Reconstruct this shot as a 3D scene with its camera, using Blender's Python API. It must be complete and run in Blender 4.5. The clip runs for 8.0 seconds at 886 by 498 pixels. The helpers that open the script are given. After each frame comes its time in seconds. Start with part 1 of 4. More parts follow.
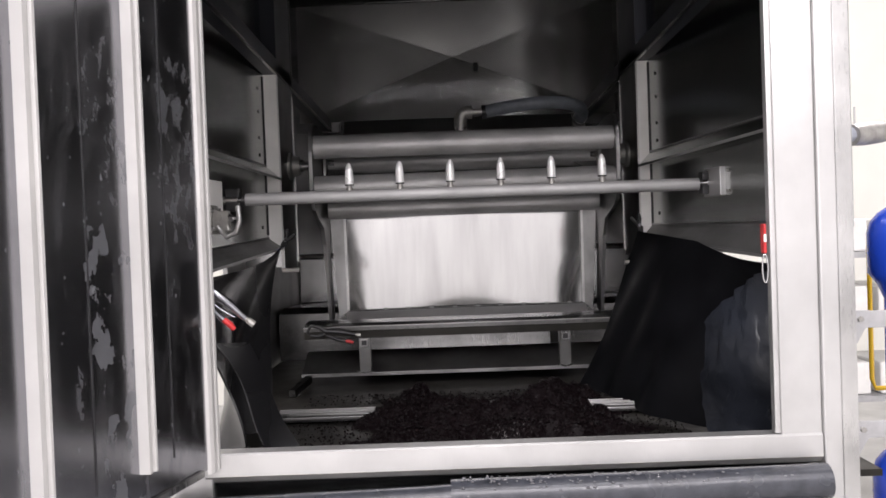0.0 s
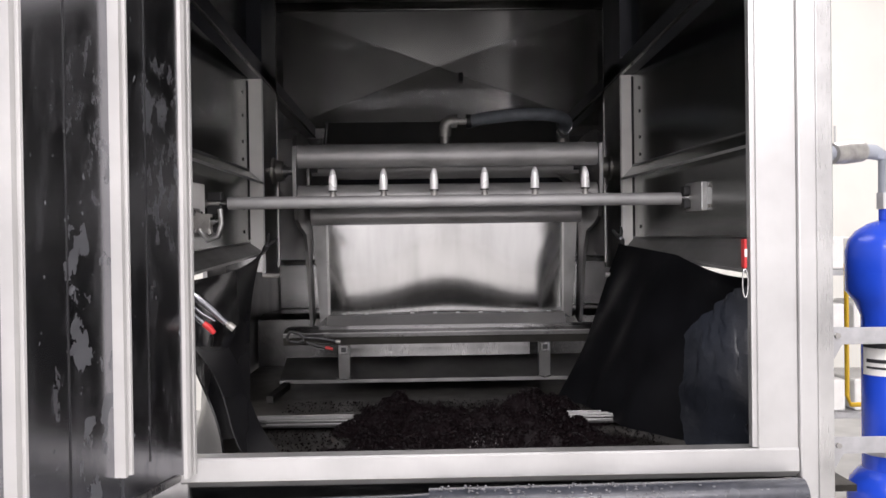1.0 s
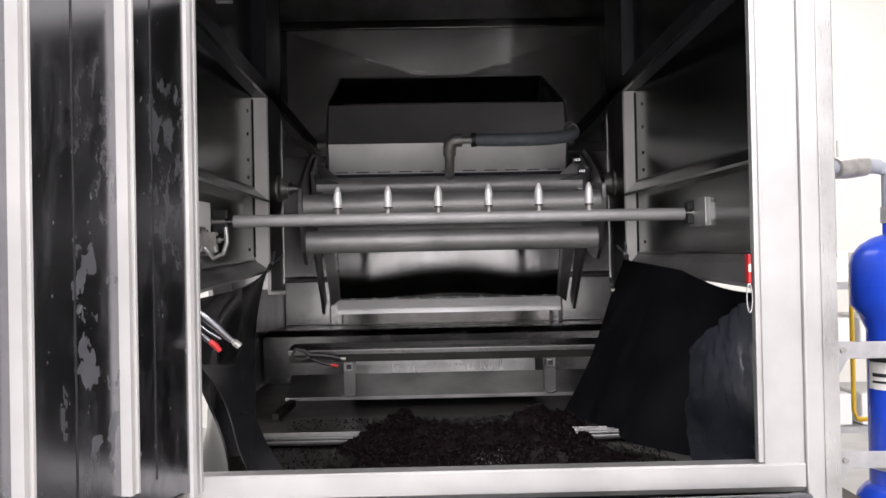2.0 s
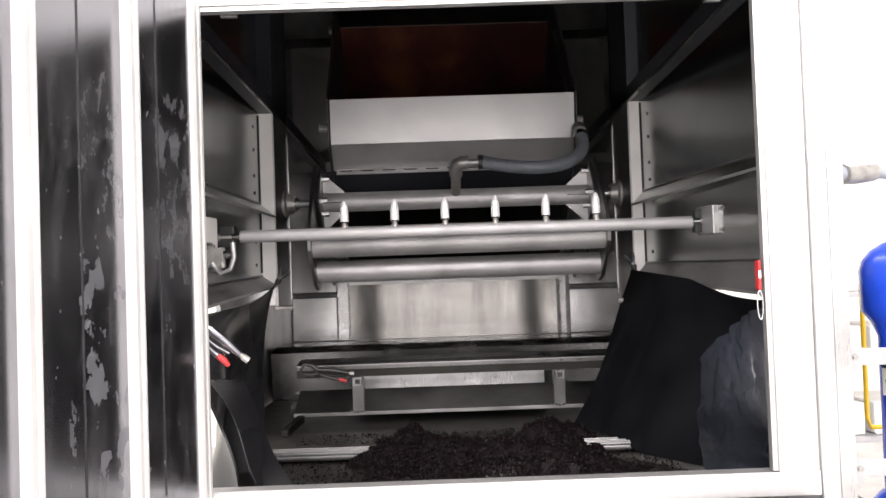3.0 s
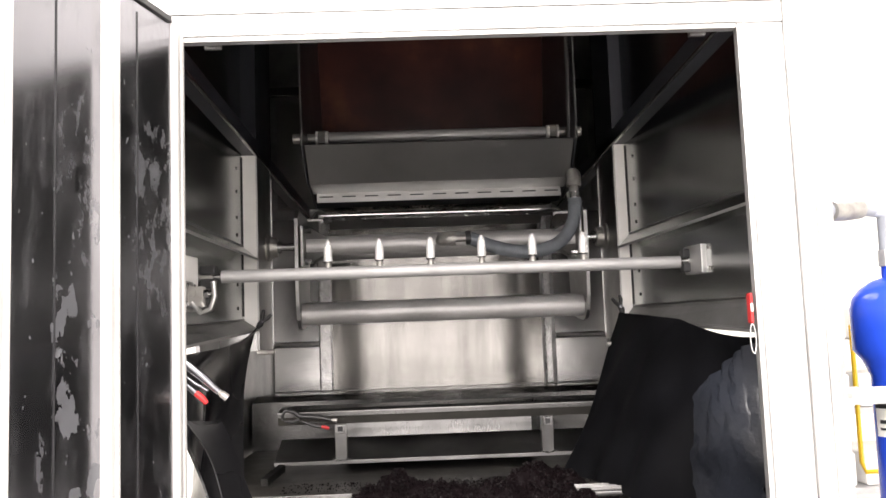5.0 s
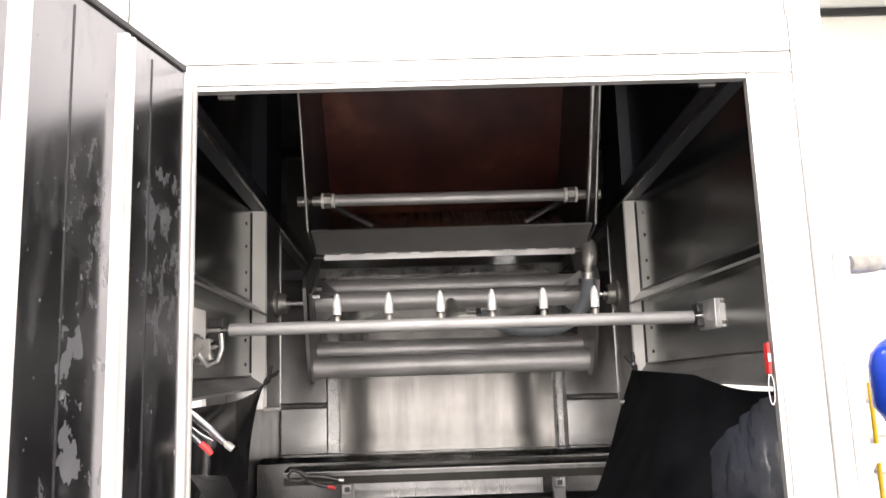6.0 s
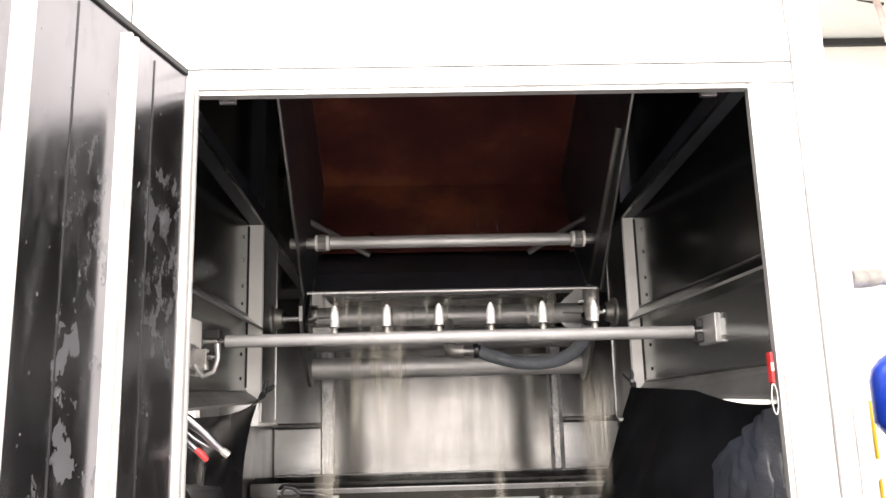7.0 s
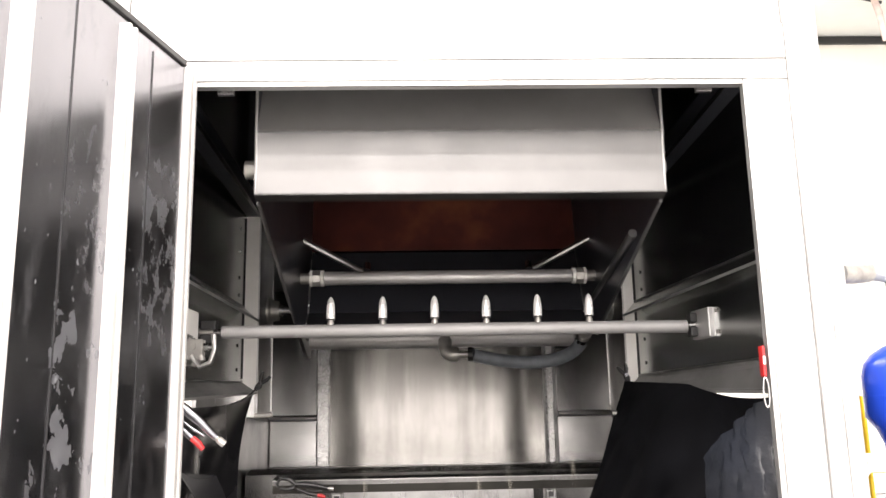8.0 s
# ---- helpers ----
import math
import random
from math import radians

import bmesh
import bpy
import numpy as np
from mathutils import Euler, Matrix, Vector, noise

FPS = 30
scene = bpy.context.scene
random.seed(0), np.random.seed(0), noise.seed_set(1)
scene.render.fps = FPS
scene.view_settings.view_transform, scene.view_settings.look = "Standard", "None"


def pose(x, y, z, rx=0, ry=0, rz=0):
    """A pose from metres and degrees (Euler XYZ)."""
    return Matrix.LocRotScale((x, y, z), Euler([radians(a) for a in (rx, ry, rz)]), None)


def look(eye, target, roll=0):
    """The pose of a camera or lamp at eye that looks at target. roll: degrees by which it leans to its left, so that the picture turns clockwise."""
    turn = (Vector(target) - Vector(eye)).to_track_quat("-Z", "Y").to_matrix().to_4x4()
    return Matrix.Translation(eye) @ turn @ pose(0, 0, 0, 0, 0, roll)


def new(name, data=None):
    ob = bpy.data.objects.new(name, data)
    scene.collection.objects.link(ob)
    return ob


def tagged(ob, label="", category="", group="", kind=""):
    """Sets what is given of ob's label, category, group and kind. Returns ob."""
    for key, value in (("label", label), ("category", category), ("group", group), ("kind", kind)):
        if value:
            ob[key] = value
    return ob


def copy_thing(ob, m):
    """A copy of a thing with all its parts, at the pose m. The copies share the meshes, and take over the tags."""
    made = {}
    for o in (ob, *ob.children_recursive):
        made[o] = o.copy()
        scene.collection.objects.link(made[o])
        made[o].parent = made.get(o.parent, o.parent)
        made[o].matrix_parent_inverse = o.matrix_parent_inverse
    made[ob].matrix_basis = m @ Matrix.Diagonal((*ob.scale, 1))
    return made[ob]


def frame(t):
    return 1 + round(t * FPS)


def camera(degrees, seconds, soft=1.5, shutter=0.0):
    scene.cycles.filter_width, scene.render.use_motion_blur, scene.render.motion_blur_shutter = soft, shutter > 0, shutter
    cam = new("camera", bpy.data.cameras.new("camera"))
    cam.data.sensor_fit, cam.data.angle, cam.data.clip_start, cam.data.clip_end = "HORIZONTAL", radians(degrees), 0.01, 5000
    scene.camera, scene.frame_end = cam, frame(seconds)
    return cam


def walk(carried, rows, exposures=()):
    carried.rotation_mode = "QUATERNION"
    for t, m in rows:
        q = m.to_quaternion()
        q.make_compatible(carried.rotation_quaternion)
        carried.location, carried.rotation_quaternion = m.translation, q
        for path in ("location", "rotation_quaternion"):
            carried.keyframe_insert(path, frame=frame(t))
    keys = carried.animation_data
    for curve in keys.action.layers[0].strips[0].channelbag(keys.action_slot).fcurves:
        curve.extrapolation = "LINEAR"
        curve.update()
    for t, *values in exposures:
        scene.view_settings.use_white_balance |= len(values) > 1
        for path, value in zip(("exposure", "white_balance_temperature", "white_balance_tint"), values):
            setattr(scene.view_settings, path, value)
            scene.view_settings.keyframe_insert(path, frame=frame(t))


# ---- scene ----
cam = camera(54.5, 8.0, shutter=0.5)
PATH = [
    (0, (-0.088, -1.859, 1.511), (-0.1, 0.141, 1.472), -2.1),
    (0.5, (-0.088, -1.854, 1.507), (-0.058, 0.145, 1.462), -1.5),
    (1, (-0.095, -1.859, 1.508), (-0.06, 0.14, 1.49), -0.8),
    (1.5, (-0.097, -1.866, 1.513), (-0.067, 0.134, 1.509), -1.0),
    (2.8, (-0.091, -1.868, 1.501), (-0.082, 0.131, 1.554), -1.6),
    (3, (-0.099, -1.861, 1.499), (-0.087, 0.138, 1.556), -2.0),
    (3.5, (-0.103, -1.841, 1.486), (-0.057, 0.154, 1.619), -2.5),
    (4, (-0.103, -1.83, 1.475), (-0.024, 0.163, 1.624), -1.8),
    (5.5, (-0.108, -1.808, 1.427), (-0.066, 0.175, 1.686), -2.1),
    (6, (-0.112, -1.793, 1.405), (-0.072, 0.176, 1.755), -1.9),
    (6.5, (-0.122, -1.776, 1.375), (-0.078, 0.183, 1.774), -1.8),
    (7, (-0.128, -1.771, 1.359), (-0.072, 0.184, 1.776), -1.5),
    (7.5, (-0.13, -1.775, 1.355), (-0.07, 0.181, 1.767), -1.0),
    (8, (-0.126, -1.782, 1.35), (-0.063, 0.175, 1.756), -1.1),
]
EXPOSURES = [(0, 0.07, 6500, 15), (1.7, 0.07, 6450, 15), (2.8, 0.7, 6600, 14), (3.5, 1.08, 6750, 14), (5.5, 1.12, 6900, 13), (8, 1.2, 6950, 13)]
walk(cam, [(t, look(eye, target, roll)) for t, eye, target, roll in PATH], EXPOSURES)


# ---- light: a white works hall with rows of ceiling lights ----
world = bpy.data.worlds.new("hall_air")
scene.world = world
world.use_nodes = True
world.node_tree.nodes["Background"].inputs["Color"].default_value = (0.9, 0.95, 1.0, 1)
world.node_tree.nodes["Background"].inputs["Strength"].default_value = 0.05


def ceiling_lamp(x, y, z, sx, sy, watts):
    lamp = bpy.data.lights.new("ceiling_lamp", "AREA")
    lamp.shape, lamp.size, lamp.size_y, lamp.energy, lamp.color = "RECTANGLE", sx, sy, watts, (1.0, 0.972, 0.985)
    ob = new("ceiling_lamp", lamp)
    ob.matrix_world = pose(x, y, z)
    return ob


LAMPS = [(-0.2, -2.4, 4.9, 6.0, 0.5, 110), (-0.2, -4.6, 4.9, 6.0, 0.5, 350), (-0.2, -6.6, 4.9, 6.0, 0.5, 350), (2.9, 2.2, 4.9, 0.8, 4.0, 210), (-3.4, 1.6, 4.9, 0.8, 4.0, 180)]
for row in LAMPS:
    ceiling_lamp(*row)


# ---- materials ----
def mat(name):
    m = bpy.data.materials.new(name)
    m.use_nodes = True
    nt = m.node_tree
    return m, nt, nt.nodes["Principled BSDF"]


def link(nt, a, b):
    nt.links.new(a, b)


def coords(nt, scale=(1, 1, 1)):
    tc = nt.nodes.new("ShaderNodeTexCoord")
    mp = nt.nodes.new("ShaderNodeMapping")
    mp.inputs["Scale"].default_value = scale
    link(nt, tc.outputs["Object"], mp.inputs["Vector"])
    return mp.outputs["Vector"]


def noise_tex(nt, vec, scale, detail=4, rough=0.55):
    n = nt.nodes.new("ShaderNodeTexNoise")
    n.inputs["Scale"].default_value, n.inputs["Detail"].default_value, n.inputs["Roughness"].default_value = scale, detail, rough
    link(nt, vec, n.inputs["Vector"])
    return n.outputs["Fac"]


def ramp(nt, fac, stops):
    r = nt.nodes.new("ShaderNodeValToRGB")
    el = r.color_ramp.elements
    el[1].position, el[1].color = stops[-1][0], (*stops[-1][1], 1)
    el[0].position, el[0].color = stops[0][0], (*stops[0][1], 1)
    for p, c in stops[1:-1]:
        el.new(p).color = (*c, 1)
    link(nt, fac, r.inputs["Fac"])
    return r.outputs["Color"]


def span(nt, fac, lo, hi, a=0.3, b=0.7):
    r = nt.nodes.new("ShaderNodeMapRange")
    r.inputs["From Min"].default_value, r.inputs["From Max"].default_value = a, b
    r.inputs["To Min"].default_value, r.inputs["To Max"].default_value = lo, hi
    link(nt, fac, r.inputs["Value"])
    return r.outputs["Result"]


def bump(nt, bsdf, fac, strength, distance=0.002):
    b = nt.nodes.new("ShaderNodeBump")
    b.inputs["Strength"].default_value, b.inputs["Distance"].default_value = strength, distance
    link(nt, fac, b.inputs["Height"])
    link(nt, b.outputs["Normal"], bsdf.inputs["Normal"])


def steel(name, tone=0.55, rough=0.3, grain=(4, 60, 4), stain=0.35, tint=(1.0, 0.995, 0.985), metal=1.0, wavy=0.12, flow=(1, 1, 1), aniso=0.0):
    """Brushed stainless steel: fine grain along one axis, dull smears and dried splashes."""
    m, nt, b = mat(name)
    b.inputs["Anisotropic"].default_value, b.inputs["Anisotropic Rotation"].default_value = aniso, 0.25
    base = coords(nt)
    big = noise_tex(nt, coords(nt, flow), 3.5, 5)
    lo = tuple(tone * (1 - stain) * c for c in tint)
    hi = tuple(min(1.0, tone * 1.12) * c for c in tint)
    link(nt, ramp(nt, big, [(0.32, lo), (0.62, hi)]), b.inputs["Base Color"])
    b.inputs["Metallic"].default_value = metal
    fine = noise_tex(nt, coords(nt, grain), 18, 3, 0.7)
    mix = nt.nodes.new("ShaderNodeMath")
    mix.operation = "ADD"
    link(nt, span(nt, noise_tex(nt, base, 9, 4), rough * 0.88, rough * 1.15), mix.inputs[0])
    link(nt, span(nt, fine, -0.05, 0.05), mix.inputs[1])
    link(nt, mix.outputs[0], b.inputs["Roughness"])
    mix2 = nt.nodes.new("ShaderNodeMath")
    mix2.operation = "MULTIPLY_ADD"
    link(nt, fine, mix2.inputs[0])
    mix2.inputs[1].default_value = 0.12
    link(nt, noise_tex(nt, base, 2.2, 1), mix2.inputs[2])
    bump(nt, b, mix2.outputs[0], wavy, 0.01)
    return m


def smooth_steel(name, colour, rough, metal):
    """Smooth rolled sheet: only slow changes of tone and gloss, and a slight buckle."""
    m, nt, b = mat(name)
    base = coords(nt)
    link(nt, ramp(nt, noise_tex(nt, base, 2.0, 3), [(0.35, tuple(0.85 * c for c in colour)), (0.65, tuple(1.15 * c for c in colour))]), b.inputs["Base Color"])
    b.inputs["Metallic"].default_value = metal
    link(nt, span(nt, noise_tex(nt, base, 3.0, 2), rough * 0.9, rough * 1.12), b.inputs["Roughness"])
    bump(nt, b, noise_tex(nt, base, 1.6, 1), 0.08, 0.01)
    return m


def plain(name, colour, rough=0.5, metal=0.0, vary=0.2, scale=14.0, relief=0.1, distance=0.002, spec=0.5):
    m, nt, b = mat(name)
    base = coords(nt)
    n = noise_tex(nt, base, scale, 5)
    link(nt, ramp(nt, n, [(0.3, tuple(c * (1 - vary) for c in colour)), (0.7, tuple(min(1, c * (1 + vary)) for c in colour))]), b.inputs["Base Color"])
    link(nt, span(nt, noise_tex(nt, base, scale * 0.35, 3), rough * 0.8, min(1, rough * 1.25)), b.inputs["Roughness"])
    b.inputs["Metallic"].default_value = metal
    b.inputs["Specular IOR Level"].default_value = spec
    bump(nt, b, noise_tex(nt, base, scale * 6, 3), relief, distance)
    return m


STEEL = steel("brushed_steel", 0.56, 0.3, (40, 40, 1.5))
STEEL_H = steel("brushed_steel_across", 0.58, 0.27, (60, 3, 3), 0.3)
STEEL_SHEET = steel("polished_steel_sheet", 0.48, 0.2, (50, 3, 3), 0.2, wavy=0.08)
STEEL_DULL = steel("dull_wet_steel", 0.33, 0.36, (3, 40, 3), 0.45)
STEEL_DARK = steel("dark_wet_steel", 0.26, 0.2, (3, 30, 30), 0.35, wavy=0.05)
POCKET = smooth_steel("polished_dark_steel_sheet", (0.50, 0.51, 0.50), 0.23, 1.0)
# near-black steels: shade inside the housing and bucket put into the colour
SHADEBLACK = smooth_steel("smooth_shade_black", (0.034, 0.036, 0.044), 0.34, 0.4)
SHADEBLACK.node_tree.nodes["Principled BSDF"].inputs["Specular IOR Level"].default_value = 0.25
SIDESHEET = smooth_steel("shaded_blue_grey_sheet", (0.042, 0.044, 0.052), 0.32, 0.4)
POST = steel("matt_pale_steel", 0.80, 0.42, (40, 40, 2), 0.12, (1.0, 0.985, 0.95), metal=0.0, wavy=0.06)
RIB = steel("pale_satin_rib", 0.5, 0.45, (40, 40, 2), 0.1, (1.0, 0.985, 0.96), metal=0.1, wavy=0.04)
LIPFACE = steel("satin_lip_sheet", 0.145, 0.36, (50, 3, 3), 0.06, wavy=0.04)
LIPSTEEL = steel("satin_steel_sheet", 0.42, 0.4, (50, 3, 3), 0.05, wavy=0.012)
BRIGHT = steel("bright_polished_sheet", 0.4, 0.1, (60, 3, 1), 0.12, wavy=0.01, flow=(4, 1, 0.4))
BACKSTEEL = smooth_steel("grey_back_sheet", (0.84, 0.84, 0.82), 0.24, 1.0)
BACKPANEL = steel("brushed_back_panel", 0.32, 0.18, (40, 3, 2), 0.22, (1.0, 0.975, 0.93), wavy=0.01, flow=(5, 1, 0.35), aniso=0.95)
NOZZLE = plain("polished_nozzle_steel", (0.95, 0.95, 0.94), 0.24, 0.3, 0.03, 20, 0.02)
ROLL = plain("dark_wet_rubber", (0.04, 0.043, 0.052), 0.24, 0, 0.3, 30, 0.12, 0.003)
# juice-wet pan; its near-black tone also carries the shade under the bucket
PAN = steel("juice_wet_shaded_steel", 0.026, 0.4, (3, 30, 3), 0.6, (1.0, 0.94, 0.82), metal=0.25)
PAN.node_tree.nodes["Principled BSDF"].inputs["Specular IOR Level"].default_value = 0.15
PLATE = steel("streaked_wet_plate", 0.4, 0.3, (40, 3, 1), 0.45, wavy=0.05)
RAIL = steel("dirty_rail_steel", 0.15, 0.3, (40, 3, 3), 0.3)
GRIMY = steel("grimy_sill_steel", 0.13, 0.24, (40, 3, 3), 0.4)
LEDGE = steel("grimy_ledge_steel", 0.2, 0.4, (3, 40, 3), 0.4, metal=0.5)
SPRAY = steel("matt_spray_pipe", 0.38, 0.6, (4, 40, 40), 0.2, metal=0.4, wavy=0.05)
STEEL_PALE = steel("pale_brushed_steel", 0.51, 0.42, (40, 40, 1.5), 0.12, metal=0.8)
SPOUT = steel("satin_spout_sheet", 0.5, 0.42, (50, 3, 3), 0.15, metal=0.8, wavy=0.04)
TUBE = steel("scuffed_steel_tube", 0.52, 0.46, (4, 40, 40), 0.3, (1.0, 0.99, 0.98), metal=0.5)
CHROME = plain("bright_chrome", (0.6, 0.6, 0.6), 0.2, 1.0, 0.05, 20, 0.02)
TOOL = plain("dark_plated_tool_steel", (0.22, 0.22, 0.24), 0.16, 1.0, 0.3, 30, 0.15)
RUBBER = plain("black_rubber_sheet", (0.008, 0.008, 0.009), 0.27, 0, 0.35, 5, 0.1, spec=0.5)
CLOTH = plain("black_woven_sheet", (0.0038, 0.0040, 0.0050), 0.6, 0, 0.4, 9, 0.2, spec=0.1)
BAG = plain("blue_black_plastic_film", (0.012, 0.014, 0.019), 0.36, 0, 0.6, 4, 0.35, 0.010, spec=0.4)
HOSE = plain("grey_rubber_hose", (0.15, 0.165, 0.185), 0.55, 0, 0.15, 30, 0.1)
SEED = plain("wet_grape_seed", (0.036, 0.03, 0.031), 0.28, 0, 0.5, 120, 0.1)
DROP = plain("clear_water_bead", (0.12, 0.12, 0.13), 0.05, 0, 0.1, 20, 0.02)
FITTING = plain("cast_steel_fitting", (0.36, 0.35, 0.33), 0.38, 0.65, 0.2, 40, 0.25)
BLACK = plain("black_plastic", (0.015, 0.015, 0.016), 0.4, 0, 0.2, 20, 0.1)
RED = plain("red_plastic_grip", (0.48, 0.02, 0.022), 0.4, 0, 0.15, 20, 0.1)
BLUE = plain("blue_enamel", (0.018, 0.07, 0.58), 0.22, 0, 0.08, 6, 0.05)
YELLOW = plain("yellow_enamel", (0.80, 0.50, 0.02), 0.35, 0, 0.08, 10, 0.05)
GALV = plain("galvanised_steel", (0.45, 0.45, 0.46), 0.42, 0.7, 0.12, 25, 0.1)
PVC = plain("grey_plastic_pipe", (0.30, 0.32, 0.36), 0.4, 0, 0.08, 20, 0.05)
WALLPAINT = plain("cream_wall_paint", (0.80, 0.79, 0.73), 0.7, 0, 0.03, 2.5, 0.15)
WHITEPAINT = plain("white_wall_paint", (0.80, 0.80, 0.80), 0.7, 0, 0.03, 2.5, 0.15)
CEILPAINT = plain("pale_ceiling_paint", (0.74, 0.75, 0.72), 0.8, 0, 0.05, 2, 0.1)
CONCRETE = plain("pale_concrete_floor", (0.42, 0.415, 0.40), 0.5, 0, 0.18, 3, 0.2)
WHITE = plain("white_plastic_ring", (0.8, 0.79, 0.76), 0.4, 0, 0.05, 20, 0.05)
INK = plain("black_print", (0.02, 0.02, 0.022), 0.5, 0, 0.1, 20, 0.02)


def stained_steel():
    """Inside of the bucket: steel under a brown-red film of dried juice."""
    m, nt, b = mat("juice_stained_steel")
    base = coords(nt)
    n = noise_tex(nt, base, 3.2, 4, 0.5)
    link(nt, ramp(nt, n, [(0.3, (0.030, 0.010, 0.011)), (0.45, (0.060, 0.018, 0.016)), (0.58, (0.088, 0.027, 0.021)), (0.72, (0.19, 0.064, 0.034))]), b.inputs["Base Color"])
    b.inputs["Metallic"].default_value = 0.05
    b.inputs["Specular IOR Level"].default_value = 0.22
    link(nt, span(nt, noise_tex(nt, base, 9, 3), 0.3, 0.5), b.inputs["Roughness"])
    bump(nt, b, noise_tex(nt, base, 40, 3), 0.08, 0.002)
    return m


def pomace_mat():
    m, nt, b = mat("dark_grape_pomace")
    geo = nt.nodes.new("ShaderNodeNewGeometry")
    link(nt, ramp(nt, geo.outputs["Random Per Island"], [(0.0, (0.003, 0.0018, 0.0024)), (0.985, (0.006, 0.0034, 0.0040)), (1.0, (0.03, 0.018, 0.018))]), b.inputs["Base Color"])
    b.inputs["Roughness"].default_value = 0.5
    b.inputs["Specular IOR Level"].default_value = 0.12
    bump(nt, b, noise_tex(nt, coords(nt), 160, 3), 0.4, 0.002)
    return m


def door_mat():
    """Polished steel lining with dried pale water marks and flaked film."""
    m, nt, b = mat("polished_steel_with_flaked_film")
    base = coords(nt)
    n1 = noise_tex(nt, coords(nt, (1.5, 1, 1.0)), 7.0, 6, 0.6)
    flakes = ramp(nt, n1, [(0.53, (0, 0, 0)), (0.545, (0.6, 0.6, 0.6))])
    tc = nt.nodes.new("ShaderNodeTexCoord")
    axes = nt.nodes.new("ShaderNodeSeparateXYZ")
    link(nt, tc.outputs["Object"], axes.inputs[0])
    bay = ramp(nt, axes.outputs["X"], [(0.10, (0, 0, 0)), (0.14, (0.1, 0.1, 0.1)), (0.26, (0.1, 0.1, 0.1)), (0.30, (1, 1, 1)), (0.44, (1, 1, 1)), (0.47, (0, 0, 0))])
    height = ramp(nt, span(nt, axes.outputs["Z"], 0.0, 1.0, 1.0, 2.1), [(0.1, (1, 1, 1)), (0.5, (1, 1, 1)), (0.68, (0, 0, 0))])
    for worn in (bay, height):
        mx = nt.nodes.new("ShaderNodeMix")
        mx.data_type, mx.blend_type = "RGBA", "MULTIPLY"
        mx.inputs["Factor"].default_value = 1
        link(nt, flakes, mx.inputs["A"])
        link(nt, worn, mx.inputs["B"])
        flakes = mx.outputs["Result"]
    haze = ramp(nt, noise_tex(nt, coords(nt, (3.5, 1, 1.2)), 4.0, 8, 0.75), [(0.5, (0, 0, 0)), (0.85, (0.4, 0.4, 0.4))])
    specks = ramp(nt, noise_tex(nt, coords(nt, (1, 1, 0.6)), 60, 2, 0.5), [(0.70, (0, 0, 0)), (0.73, (1, 1, 1))])
    smear = ramp(nt, noise_tex(nt, coords(nt, (3, 1, 1.6)), 9.0, 8, 0.7), [(0.5, (0, 0, 0)), (0.62, (0.7, 0.7, 0.7))])
    where = (ramp(nt, axes.outputs["X"], [(0.07, (1, 1, 1)), (0.15, (1, 1, 1)), (0.20, (0, 0, 0)), (0.30, (0, 0, 0)), (0.33, (0.6, 0.6, 0.6)), (0.40, (0, 0, 0))]),
             ramp(nt, span(nt, axes.outputs["Z"], 0.0, 1.0, 1.0, 2.1), [(0.42, (0, 0, 0)), (0.55, (1, 1, 1)), (0.74, (1, 1, 1)), (0.86, (0, 0, 0))]))
    for worn in where:
        mx = nt.nodes.new("ShaderNodeMix")
        mx.data_type, mx.blend_type = "RGBA", "MULTIPLY"
        mx.inputs["Factor"].default_value = 1
        link(nt, smear, mx.inputs["A"])
        link(nt, worn, mx.inputs["B"])
        smear = mx.outputs["Result"]
    total = haze
    for extra in (flakes, specks, smear):
        mx = nt.nodes.new("ShaderNodeMix")
        mx.data_type, mx.blend_type = "RGBA", "ADD"
        mx.inputs["Factor"].default_value = 1
        link(nt, total, mx.inputs["A"])
        link(nt, extra, mx.inputs["B"])
        total = mx.outputs["Result"]
    link(nt, ramp(nt, total, [(0, (0.34, 0.34, 0.36)), (0.5, (0.17, 0.175, 0.19)), (1, (0.20, 0.205, 0.22))]), b.inputs["Base Color"])
    link(nt, ramp(nt, total, [(0, (1, 1, 1)), (1, (0.4, 0.4, 0.4))]), b.inputs["Metallic"])
    link(nt, ramp(nt, total, [(0, (0.22, 0.22, 0.22)), (1, (0.55, 0.55, 0.55))]), b.inputs["Roughness"])
    bump(nt, b, noise_tex(nt, base, 2.5, 2), 0.05, 0.01)
    return m


def water_mat():
    """Thin murky falling water, streaked along its fall."""
    m, nt, b = mat("murky_wash_water")
    b.inputs["Base Color"].default_value = (0.50, 0.47, 0.40, 1)
    b.inputs["Roughness"].default_value = 0.25
    b.inputs["IOR"].default_value = 1.33
    streaks = span(nt, noise_tex(nt, coords(nt, (40, 40, 0.6)), 3.0, 3), 0.0, 0.46, 0.38, 0.64)
    tc = nt.nodes.new("ShaderNodeTexCoord")
    axes = nt.nodes.new("ShaderNodeSeparateXYZ")
    link(nt, tc.outputs["Generated"], axes.inputs[0])
    alpha = streaks
    for axis, edge in (("X", 0.3), ("Z", 0.49)):
        fade = nt.nodes.new("ShaderNodeMath")
        fade.operation = "MULTIPLY"
        link(nt, alpha, fade.inputs[0])
        link(nt, ramp(nt, axes.outputs[axis], [(0, (0, 0, 0)), (edge, (1, 1, 1)), (1 - edge, (1, 1, 1)), (1, (0, 0, 0))]), fade.inputs[1])
        alpha = fade.outputs[0]
    link(nt, alpha, b.inputs["Alpha"])
    bump(nt, b, noise_tex(nt, coords(nt, (1, 1, 0.2)), 60, 3), 0.6, 0.006)
    return m


